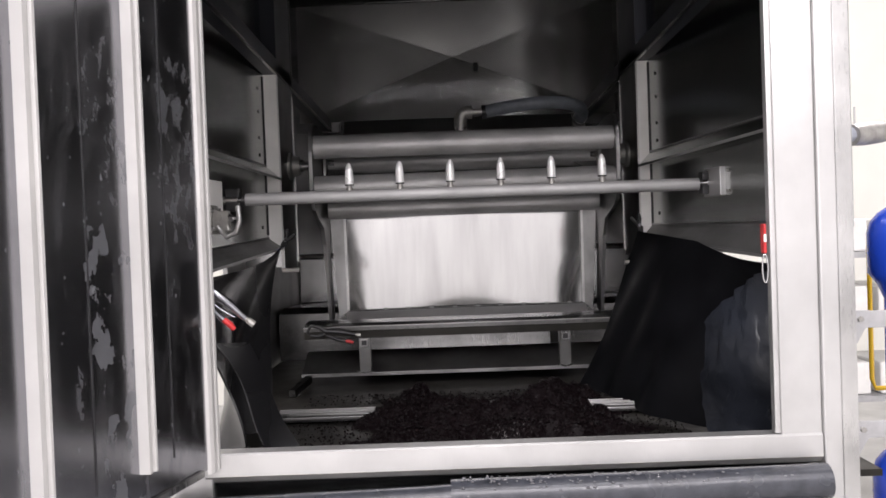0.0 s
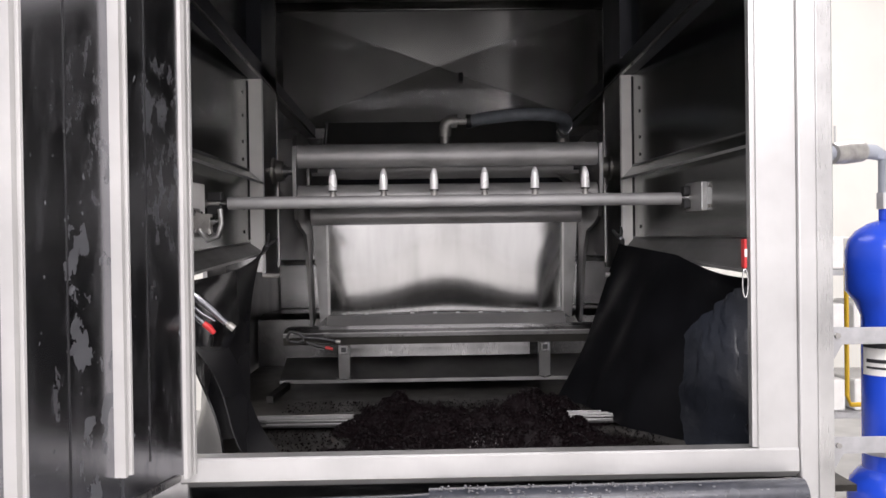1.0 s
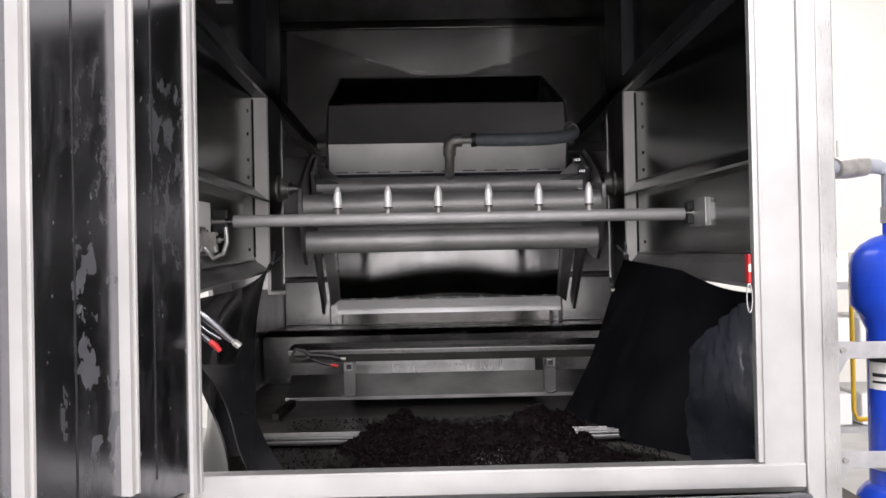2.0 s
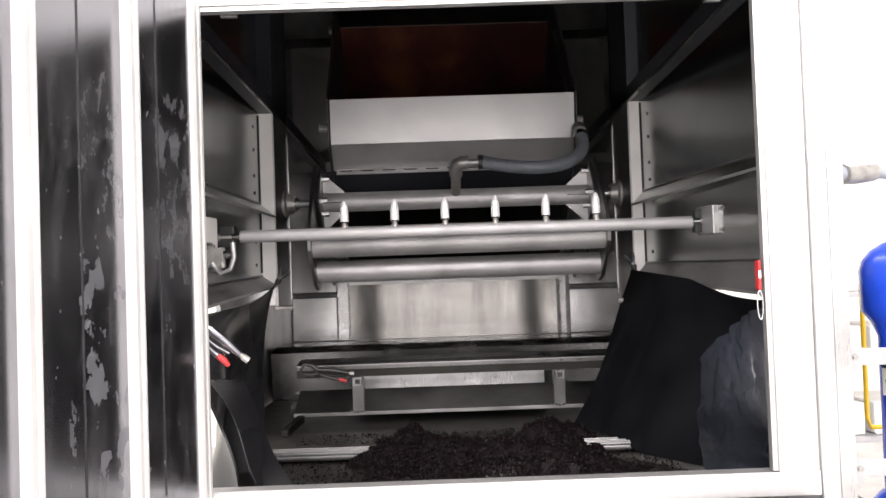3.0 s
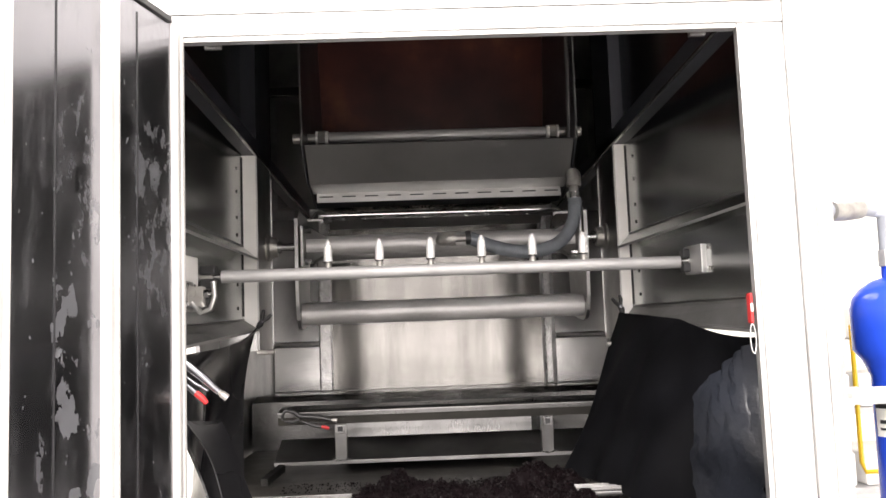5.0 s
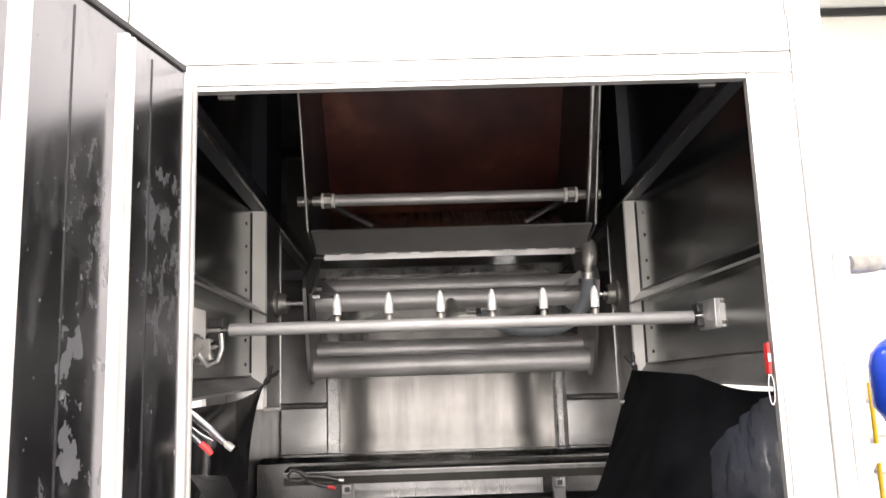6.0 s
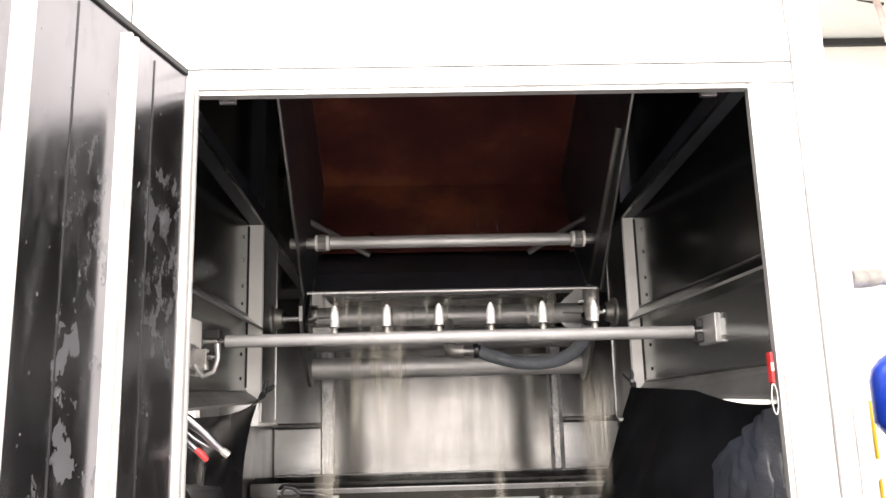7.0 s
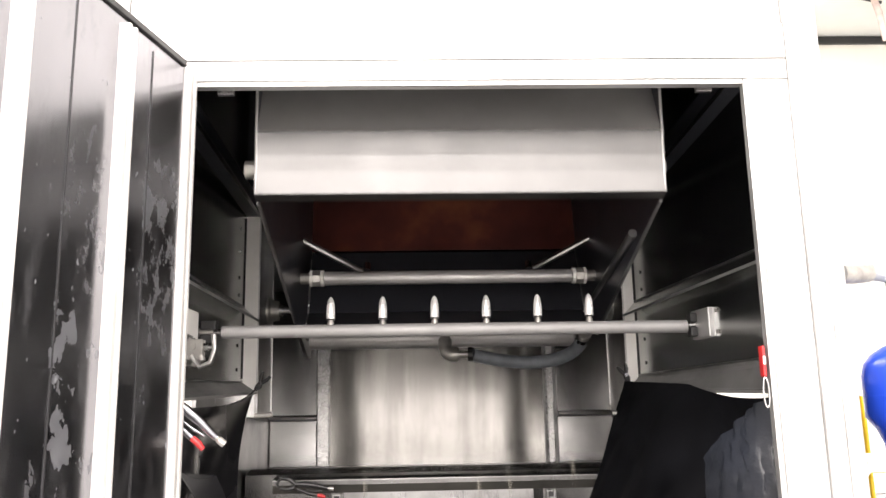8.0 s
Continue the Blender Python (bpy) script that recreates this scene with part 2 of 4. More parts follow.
STAINED, POMACE, DOORSHEET, WATER = stained_steel(), pomace_mat(), door_mat(), water_mat()


# ---- mesh tools ----
def part(name, bm, material, parent=None, label="", smooth=None):
    """Links a bmesh as one mesh object, under a thing or a part where one is given."""
    bmesh.ops.recalc_face_normals(bm, faces=bm.faces[:])
    me = bpy.data.meshes.new(name)
    bm.to_mesh(me)
    bm.free()
    me.materials.append(material)
    if smooth:
        me.polygons.foreach_set("use_smooth", [True] * len(me.polygons))
        me.set_sharp_from_angle(angle=radians(smooth))
    ob = new(name, me)
    if parent:
        ob.parent = parent
    return tagged(ob, label)


def thing(name, m, label, category, group="", kind=""):
    ob = new(name)
    ob.empty_display_size = 0.05
    ob.matrix_basis = m
    return tagged(ob, label, category, group, kind)


def box(x0, x1, y0, y1, z0, z1, bevel=0.0, bm=None):
    bm = bm or bmesh.new()
    made = bmesh.ops.create_cube(bm, size=1.0)["verts"]
    for v in made:
        v.co = Vector(((x0 + x1) / 2 + v.co.x * (x1 - x0), (y0 + y1) / 2 + v.co.y * (y1 - y0), (z0 + z1) / 2 + v.co.z * (z1 - z0)))
    if bevel:
        edges = {e for v in made for e in v.link_edges}
        bmesh.ops.bevel(bm, geom=list(edges), offset=bevel, segments=2, affect="EDGES", profile=0.5)
    return bm


def sweep(points, radius, sides=16, bm=None, caps=True):
    """A round tube along points; radius may be one number or one for each point."""
    bm = bm or bmesh.new()
    pts = [Vector(p) for p in points]
    radii = radius if isinstance(radius, (list, tuple)) else [radius] * len(pts)
    rings = []
    ref = None
    for i, p in enumerate(pts):
        d = (pts[min(i + 1, len(pts) - 1)] - pts[max(i - 1, 0)]).normalized()
        if ref is None:
            ref = d.orthogonal().normalized()
        ref = (ref - d * ref.dot(d)).normalized()
        side = d.cross(ref)
        rings.append([bm.verts.new(p + radii[i] * (math.cos(a) * ref + math.sin(a) * side)) for a in (2 * math.pi * k / sides for k in range(sides))])
    for r0, r1 in zip(rings, rings[1:]):
        for k in range(sides):
            bm.faces.new((r0[k], r0[(k + 1) % sides], r1[(k + 1) % sides], r1[k]))
    if caps:
        bm.faces.new(rings[0][::-1])
        bm.faces.new(rings[-1])
    return bm


def prism(profile, x0, x1, bm=None):
    """A closed outline in (y, z), drawn out from x0 to x1."""
    bm = bm or bmesh.new()
    a = [bm.verts.new((x0, y, z)) for y, z in profile]
    b = [bm.verts.new((x1, y, z)) for y, z in profile]
    bm.faces.new(a)
    bm.faces.new(b[::-1])
    n = len(a)
    for k in range(n):
        bm.faces.new((a[k], b[k], b[(k + 1) % n], a[(k + 1) % n]))
    return bm


def strip(points, thick, x0, x1, bm=None):
    """Sheet metal folded along points in (y, z), of that thickness, from x0 to x1."""
    pts = [Vector(p) for p in points]
    off = []
    for i, p in enumerate(pts):
        d0 = (pts[i] - pts[i - 1]).normalized() if i else (pts[1] - pts[0]).normalized()
        d1 = (pts[i + 1] - pts[i]).normalized() if i < len(pts) - 1 else d0
        n = Vector((-(d0 + d1).y, (d0 + d1).x)).normalized()
        off.append(p + n * thick / max(0.5, n.dot(Vector((-d0.y, d0.x)))))
    return prism([tuple(p) for p in pts] + [tuple(p) for p in off[::-1]], x0, x1, bm)


def plan_prism(outline, z0, z1):
    """A closed outline in (x, y), drawn up from z0 to z1."""
    bm = bmesh.new()
    a = [bm.verts.new((x, y, z0)) for x, y in outline]
    b = [bm.verts.new((x, y, z1)) for x, y in outline]
    bm.faces.new(a)
    bm.faces.new(b[::-1])
    for k in range(len(a)):
        bm.faces.new((a[k], b[k], b[(k + 1) % len(a)], a[(k + 1) % len(a)]))
    return bm


def loft(near, far):
    """A solid between two outlines of as many points."""
    bm = bmesh.new()
    a = [bm.verts.new(p) for p in near]
    b = [bm.verts.new(p) for p in far]
    bm.faces.new(a)
    bm.faces.new(b[::-1])
    for k in range(len(a)):
        bm.faces.new((a[k], b[k], b[(k + 1) % len(a)], a[(k + 1) % len(a)]))
    return bm


def sheet(fn, nu, nv, thick):
    """A thick sheet over u, v in 0..1 from fn(u, v)."""
    bm = bmesh.new()
    P = [[Vector(fn(i / nu, j / nv)) for j in range(nv + 1)] for i in range(nu + 1)]
    top, low = [], []
    for i in range(nu + 1):
        tr, lr = [], []
        for j in range(nv + 1):
            du = P[min(i + 1, nu)][j] - P[max(i - 1, 0)][j]
            dv = P[i][min(j + 1, nv)] - P[i][max(j - 1, 0)]
            n = du.cross(dv).normalized() * thick / 2
            tr.append(bm.verts.new(P[i][j] + n))
            lr.append(bm.verts.new(P[i][j] - n))
        top.append(tr)
        low.append(lr)
    for i in range(nu):
        for j in range(nv):
            bm.faces.new((top[i][j], top[i + 1][j], top[i + 1][j + 1], top[i][j + 1]))
            bm.faces.new((low[i][j], low[i][j + 1], low[i + 1][j + 1], low[i + 1][j]))
    rim = [(i, 0) for i in range(nu)] + [(nu, j) for j in range(nv)] + [(i, nv) for i in range(nu, 0, -1)] + [(0, j) for j in range(nv, 0, -1)]
    for (i0, j0), (i1, j1) in zip(rim, rim[1:] + rim[:1]):
        bm.faces.new((top[i0][j0], low[i0][j0], low[i1][j1], top[i1][j1]))
    return bm


# ---- the hall ----
def hall():
    tagged(part("floor", box(-7, 7, -8, 7, -0.2, 0.0), CONCRETE), "pale grey concrete hall floor", "floor", kind="structure")
    tagged(part("ceiling", box(-7, 7, -8, 7, 5.05, 5.2), CEILPAINT), "pale greenish painted hall ceiling", "ceiling", kind="structure")
    tagged(part("wall_north", box(-7, 7, 6.0, 6.2, 0, 5.05), WALLPAINT), "cream painted hall wall behind the machine", "wall", kind="structure")
    tagged(part("wall_south", box(-7, 7, -8.0, -7.8, 0, 5.05), WHITEPAINT), "white painted hall wall", "wall", kind="structure")
    tagged(part("wall_east", box(6.8, 7.0, -7.8, 6.0, 0, 5.05), WHITEPAINT), "white painted hall wall", "wall", kind="structure")
    tagged(part("wall_west", box(-7.0, -6.8, -7.8, 6.0, 0, 5.05), WHITEPAINT), "white painted hall wall", "wall", kind="structure")
    tagged(part("trim", box(-6.8, 6.8, 5.96, 6.0, 4.97, 5.04), BLACK), "dark strip where wall meets ceiling", "trim", kind="structure")


# ---- the machine's housing ----
TOP = 3.2


def back_form(u, v):
    """A nearly flat back panel with faint buckles."""
    y = 2.628 - 0.05 * max(0.0, v - 0.6) ** 2 - 0.0008 * math.sin(9 * u + 2 * v)
    return (-0.57 + 1.08 * u, y, 1.17 + 0.86 * v)


def housing():
    h = thing("machine_housing", pose(0, 0, 0), "stainless steel washing machine housing with a large front opening", "machine")
    # front
    part("jamb", box(0.6155, 0.7035, -0.01, 0.03, 1.0, 2.094, 0.002), STEEL_PALE, h)
    part("jamb", box(-0.75, -0.616, -0.01, 0.03, 0.9, 2.094, 0.002), STEEL_PALE, h)
    part("corner_post", box(0.7037, 0.775, -0.02, 0.03, 0.0, TOP, 0.004), STEEL_PALE, h)
    part("corner_fold", box(0.742, 0.776, -0.024, -0.0202, 0.0, TOP, 0.0015), STEEL, h)
    part("corner_post", box(-0.83, -0.752, -0.005, 0.03, 0.0, TOP, 0.008), STEEL_PALE, h)
    part("header", box(-0.75, 0.7036, -0.012, 0.03, 2.0945, 2.142, 0.002), STEEL_PALE, h)
    part("header", box(-0.75, 0.7036, -0.014, 0.03, 2.1432, 2.226, 0.002), STEEL_PALE, h)
    part("upper_front_panel", box(-0.75, 0.7036, -0.006, 0.03, 2.2272, TOP, 0.002), STEEL_PALE, h)
    part("sill", prism([(0.03, 1.05), (-0.012, 1.05), (-0.016, 1.046), (-0.016, 1.0), (0.0, 0.985), (0.03, 0.985)], -0.63, 0.702), STEEL_PALE, h)
    part("apron", prism([(0.03, 0.983), (0.0, 0.983), (0.012, 0.92), (0.012, 0.0), (0.03, 0.0)], -0.75, 0.702), STEEL_DARK, h)
    # bright rims round the opening
    part("rim", box(0.601, 0.615, -0.014, 0.008, 1.052, 2.094, 0.002), STEEL_PALE, h)
    part("rim", box(-0.615, -0.601, -0.014, 0.008, 1.052, 2.094, 0.002), STEEL_PALE, h)
    part("rim", box(-0.600, 0.600, -0.016, 0.008, 2.081, 2.094, 0.002), STEEL_PALE, h)
    part("rim_fold", box(-0.61, 0.61, -0.022, -0.0165, 2.0925, 2.0965, 0.001), STEEL_PALE, h)
    part("rim_fold", box(0.6125, 0.6165, -0.020, -0.0145, 1.055, 2.092, 0.001), STEEL_PALE, h)
    part("rim_fold", box(-0.6165, -0.6125, -0.020, -0.0145, 1.055, 2.092, 0.001), STEEL_PALE, h)
    for x in (-0.545, 0.53):
        part("catch_tab", box(x - 0.018, x + 0.018, 0.0305, 0.045, 2.083, 2.12, 0.001), STEEL, h)
    # shallow side pockets that widen towards the front, open below to the hall
    for s, xi, xw, xf, zb in ((-1, -0.668, -0.720, -0.800, 1.478), (1, 0.592, 0.634, 0.800, 1.464)):
        lo, hi = min(xi, xw), max(xi, xw)
        flare = xf - xw
        part("pocket_wall", plan_prism([(xf, 0.05), (xw, 1.17), (xw + s * 0.012, 1.17), (xf + s * 0.012, 0.05)], 1.49, TOP), POCKET, h)
        post = part("inner_post", box(lo, hi, 1.17, 1.185, zb, 2.086, 0.002), POST, h)
        part("sealant_bead", sweep([(xw - s * 0.002, 1.1685, z) for z in (zb + 0.045, 1.7, 1.9, 2.08)], 0.0022, 6), INK, post)
        part("post_fold", box(xi - 0.002, xi + 0.002, 1.166, 1.1695, zb, 2.086), STEEL_PALE, post)
        for z in (1.55, 1.63, 1.80, 1.86, 1.95, 2.03):
            part("rivet", sweep([(xw + flare * 0.055 - s * 0.003, 1.11, z), (xw + flare * 0.055 + s * 0.003, 1.11, z)], 0.006, 8), STEEL_DARK, post)
        part("post_cheek", box(min(xi, xi + s * 0.012), max(xi, xi + s * 0.012), 1.187, 1.45, 1.40, 2.1), STEEL_DULL, h)
        # same cheek above the post, blackened to paint the shade under the roof
        part("upper_cheek", box(min(xi, xi + s * 0.012), max(xi, xi + s * 0.012), 1.187, 1.45, 2.102, TOP), SHADEBLACK, h)
        part("cheek_flange", box(min(xi - s * 0.004, xi + s * 0.012), max(xi - s * 0.004, xi + s * 0.012), 1.4505, 1.4515, 1.42, 2.05), STEEL, h)
        # near black again for the unlit space overhead
        part("pocket_top_panel", box(lo, hi, 1.17, 1.19, 2.088, TOP), SHADEBLACK, h)
        # slanted drip plates along the pocket
        for name, z0, z1, w0, w1 in (("ledge", 1.722, 1.748, 1.766, 1.79), ("bottom_ledge", zb, 1.41, 1.512, 1.503 if s > 0 else 1.462)):
            f0, f1 = xi + flare, xf - s * 0.001
            r1 = xw - s * 0.001
            shelf = part(name, loft([(f0, 0.055, z1), (f1, 0.055, w1), (f1, 0.055, w1 - 0.006), (f0, 0.055, z1 - 0.006)],
                                    [(xi, 1.164, z0), (r1, 1.164, w0), (r1, 1.164, w0 - 0.006), (xi, 1.164, z0 - 0.006)]), LEDGE if name == "bottom_ledge" else POCKET, h)
            part("ledge_lip", loft([(f0 - s * 0.002, 0.055, z1 + 0.001), (f0, 0.055, z1 + 0.001), (f0, 0.055, z1 - 0.007), (f0 - s * 0.002, 0.055, z1 - 0.007)],
                                   [(xi - s * 0.002, 1.164, z0 + 0.001), (xi, 1.164, z0 + 0.001), (xi, 1.164, z0 - 0.007), (xi - s * 0.002, 1.164, z0 - 0.007)]), STEEL_PALE, shelf)
            part("weld", sweep([(f1 - s * 0.002, 0.06, w1 + 0.001), (r1 - s * 0.002, 1.163, w0 + 0.001)], 0.003, 6), STEEL_DULL, shelf)
        # rail colour holds the shade of the housing's dark top
        part("top_rail", prism([(0.05, 2.115), (0.05, 2.165), (2.6, 2.11), (2.6, 2.055)], min(xi, xi + s * 0.05), max(xi, xi + s * 0.05)), SHADEBLACK, h)
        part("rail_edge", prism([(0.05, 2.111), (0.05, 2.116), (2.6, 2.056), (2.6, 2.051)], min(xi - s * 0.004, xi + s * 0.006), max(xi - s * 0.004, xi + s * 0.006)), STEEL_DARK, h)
        # rear chamber
        xr = -0.87 if s < 0 else 0.86
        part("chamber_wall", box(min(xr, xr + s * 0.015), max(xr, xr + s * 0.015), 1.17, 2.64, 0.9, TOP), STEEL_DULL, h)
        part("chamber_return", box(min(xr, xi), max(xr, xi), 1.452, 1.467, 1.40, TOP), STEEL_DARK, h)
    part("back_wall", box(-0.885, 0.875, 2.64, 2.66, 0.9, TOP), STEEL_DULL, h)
    part("back_panel", sheet(back_form, 70, 16, 0.004), BACKPANEL, h, "brushed steel back panel, slightly buckled", smooth=60)
    for x, w in ((-0.598, 0.030), (0.540, 0.017)):
        part("back_upright", box(x - w, x + w, 2.59, 2.638, 1.17, 2.05, 0.004), STEEL_H, h)
    part("back_top_bar", box(-0.63, 0.575, 2.59, 2.638, 2.052, 2.09, 0.004), STEEL_H, h)
    for x0, x1 in ((-0.865, -0.632), (0.577, 0.855)):
        part("side_bar", sweep([(x0, 2.58, 1.41), (x1, 2.58, 1.405)], 0.012, 10), TUBE, h, smooth=40)
        part("back_side_panel", box(x0, x1, 2.62, 2.637, 1.17, 1.395, 0.003), STEEL_SHEET, h)
        part("back_side_panel", box(x0, x1, 2.62, 2.637, 1.42, 2.05, 0.003), STEEL_SHEET, h)
    # cross-broken upper back sheet
    bm = bmesh.new()
    c = bm.verts.new((-0.03, 2.632, 2.42))
    ring = [bm.verts.new(p) for p in ((-0.83, 2.605, 2.10), (0.80, 2.605, 2.10), (0.80, 2.605, 2.70), (-0.83, 2.605, 2.70))]
    for i in range(4):
        bm.faces.new((c, ring[i], ring[(i + 1) % 4]))
    back = [bm.verts.new(v.co + Vector((0, 0.032, 0))) for v in ring]
    for i in range(4):
        bm.faces.new((ring[i], back[i], back[(i + 1) % 4], ring[(i + 1) % 4]))
    bm.faces.new(back)
    part("cross_broken_sheet", bm, BACKSTEEL, h)
    part("sheet_mark", box(0.075, 0.1, 2.60, 2.629, 2.335, 2.38), BLACK, h)
    part("back_rail", box(-0.86, 0.85, 2.60, 2.638, 2.705, 2.75, 0.004), STEEL_DARK, h)
    part("roof", box(-0.885, 0.875, 0.03, 2.66, TOP, TOP + 0.02), STEEL_DARK, h)
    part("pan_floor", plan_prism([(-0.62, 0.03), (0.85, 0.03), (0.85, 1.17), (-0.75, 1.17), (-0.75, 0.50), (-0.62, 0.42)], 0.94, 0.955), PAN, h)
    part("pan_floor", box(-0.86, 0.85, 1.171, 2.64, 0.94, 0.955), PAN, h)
    # sill beam under the bucket
    part("rear_sill", prism([(2.0, 0.957), (2.0, 1.165), (2.12, 1.185), (2.60, 1.168), (2.60, 0.957)], -0.86, 0.85), GRIMY, h)
    # fixed cross rail on stub legs, with the lower beam
    part("cross_rail", prism([(1.24, 1.168), (1.24, 1.183), (1.27, 1.192), (1.36, 1.197), (1.36, 1.185), (1.275, 1.18), (1.25, 1.168)], -0.62, 0.56), RAIL, h)
    # near-black face paints the shaded band below the rail
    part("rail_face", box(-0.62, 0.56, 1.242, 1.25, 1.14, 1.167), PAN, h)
    part("rail_lip", box(-0.62, 0.56, 1.236, 1.2395, 1.1805, 1.184), STEEL_DULL, h)
    part("lower_beam", prism([(1.27, 0.998), (1.27, 1.01), (1.44, 1.07), (1.44, 1.04)], -0.64, 0.58), STEEL_DULL, h)
    part("beam_lip", box(-0.64, 0.58, 1.2665, 1.2695, 1.005, 1.0082), STEEL_DULL, h)
    for x in (-0.405, 0.325):
        leg = part("stub_leg", prism([(1.27, 1.011), (1.262, 1.139), (1.30, 1.139), (1.31, 1.026)], x - 0.02, x + 0.02), STEEL_DULL, h)
        part("square_end", box(x - 0.016, x + 0.016, 1.252, 1.262, 1.104, 1.136, 0.003), PLATE, leg)
        part("square_hole", box(x - 0.009, x + 0.009, 1.2505, 1.2525, 1.112, 1.129), BLACK, leg)
        part("weld", sweep([(x - 0.03, 1.268, 1.016), (x, 1.262, 1.009), (x + 0.03, 1.268, 1.016)], 0.003, 6), STEEL_H, leg)
    part("diagonal_bar", sweep([(-0.645, 1.10, 0.972), (-0.61, 1.25, 0.995)], 0.017, 4), RAIL, h)
    # aluminium profile slats on the pan
    for x0, x1 in ((-0.616, -0.325), (0.20, 0.50)):
        slat = part("ribbed_slat", box(x0, x1, 0.68, 0.758, 0.962, 0.984, 0.002), RAIL, h)
        for y, z in ((0.6785, 0.972), (0.692, 0.985), (0.712, 0.985), (0.74, 0.985)):
            part("slat_ridge", box(x0, x1, y - 0.0035, y + 0.0035, z - 0.0035, z + 0.004, 0.001), STEEL_DULL, slat)
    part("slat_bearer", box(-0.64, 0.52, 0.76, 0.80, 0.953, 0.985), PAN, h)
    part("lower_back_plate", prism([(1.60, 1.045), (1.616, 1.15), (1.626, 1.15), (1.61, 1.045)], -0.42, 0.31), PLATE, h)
    # lower half of the plate, darkened for the shade at its foot
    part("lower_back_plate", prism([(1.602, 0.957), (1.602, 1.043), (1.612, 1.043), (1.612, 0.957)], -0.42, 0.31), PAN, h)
    for x, z in ((-0.63, 1.40), (0.545, 1.385)):
        part("locating_pin", sweep([(x - 0.03, 1.09, z), (x + 0.03, 1.09, z)], 0.008, 10), FITTING, h)
    return h


def door():
    d = thing("machine_door", pose(-0.599, -0.016, 0, 0, 0, -90 - 12.7), "open steel door with flaked polished lining and pale ribs", "door")
    # local x runs from the hinge to the free edge, y towards the camera side
    part("lining", box(0.0, 1.2, -0.03, 0.0, 1.03, 2.115), DOORSHEET, d, "polished steel lining with pale flaked film")
    part("skin", box(0.0, 1.22, -0.05, -0.031, 1.0, 2.13, 0.004), STEEL_PALE, d)
    edge = part("edge_strip", prism([(0.0, 0.0), (0.005, 0.0), (0.006, 0.010), (0.002, 0.012), (0.002, 0.018), (0.007, 0.020), (0.009, 0.034), (0.006, 0.044), (0.0, 0.048)], 1.02, 2.112), RIB, d)
    edge.matrix_basis = Matrix(((0, 0, 1, 0), (0, 1, 0, 0), (1, 0, 0, 0), (0, 0, 0, 1)))
    # thin black strip added for the shadow in the gap below the header
    part("top_gap_shade", box(0.05, 1.2, -0.03, 0.006, 2.106, 2.12, 0.002), BLACK, d)
    part("bottom_strip", box(0.073, 1.2, 0.0, 0.008, 1.022, 1.036, 0.002), STEEL, d)
    for x in (0.262, 0.545, 0.83, 1.1):
        rib = part("rib", prism([(0.0, 0), (0.02, 0.004), (0.02, 0.010), (0.015, 0.013), (0.015, 0.021), (0.02, 0.023), (0.02, 0.031), (0.0, 0.034)], 1.09, 2.088), RIB, d)
        rib.matrix_basis = Matrix.Translation((x, 0, 0)) @ Matrix(((0, 0, 1, 0), (0, 1, 0, 0), (1, 0, 0, 0), (0, 0, 0, 1)))
    for x in (0.175, 0.42, 0.70):
        part("lining_seam", box(x, x + 0.003, 0.0, 0.0015, 1.09, 2.085), INK, d)
    return d


# ---- the tipping bucket ----
AXLE = (-0.025, 1.357, 1.778)
RIM_EDGE, FOLD, HINGE2, LOW, PBOT = (0.346, 0.205), (0.221, 0.089), (0.193, -0.024), (0.119, -0.165), (0.13, -0.556)
LIP, LIPFOLD, FAR = (1.155, 0.080), (1.190, -0.066), (1.09, -0.50)


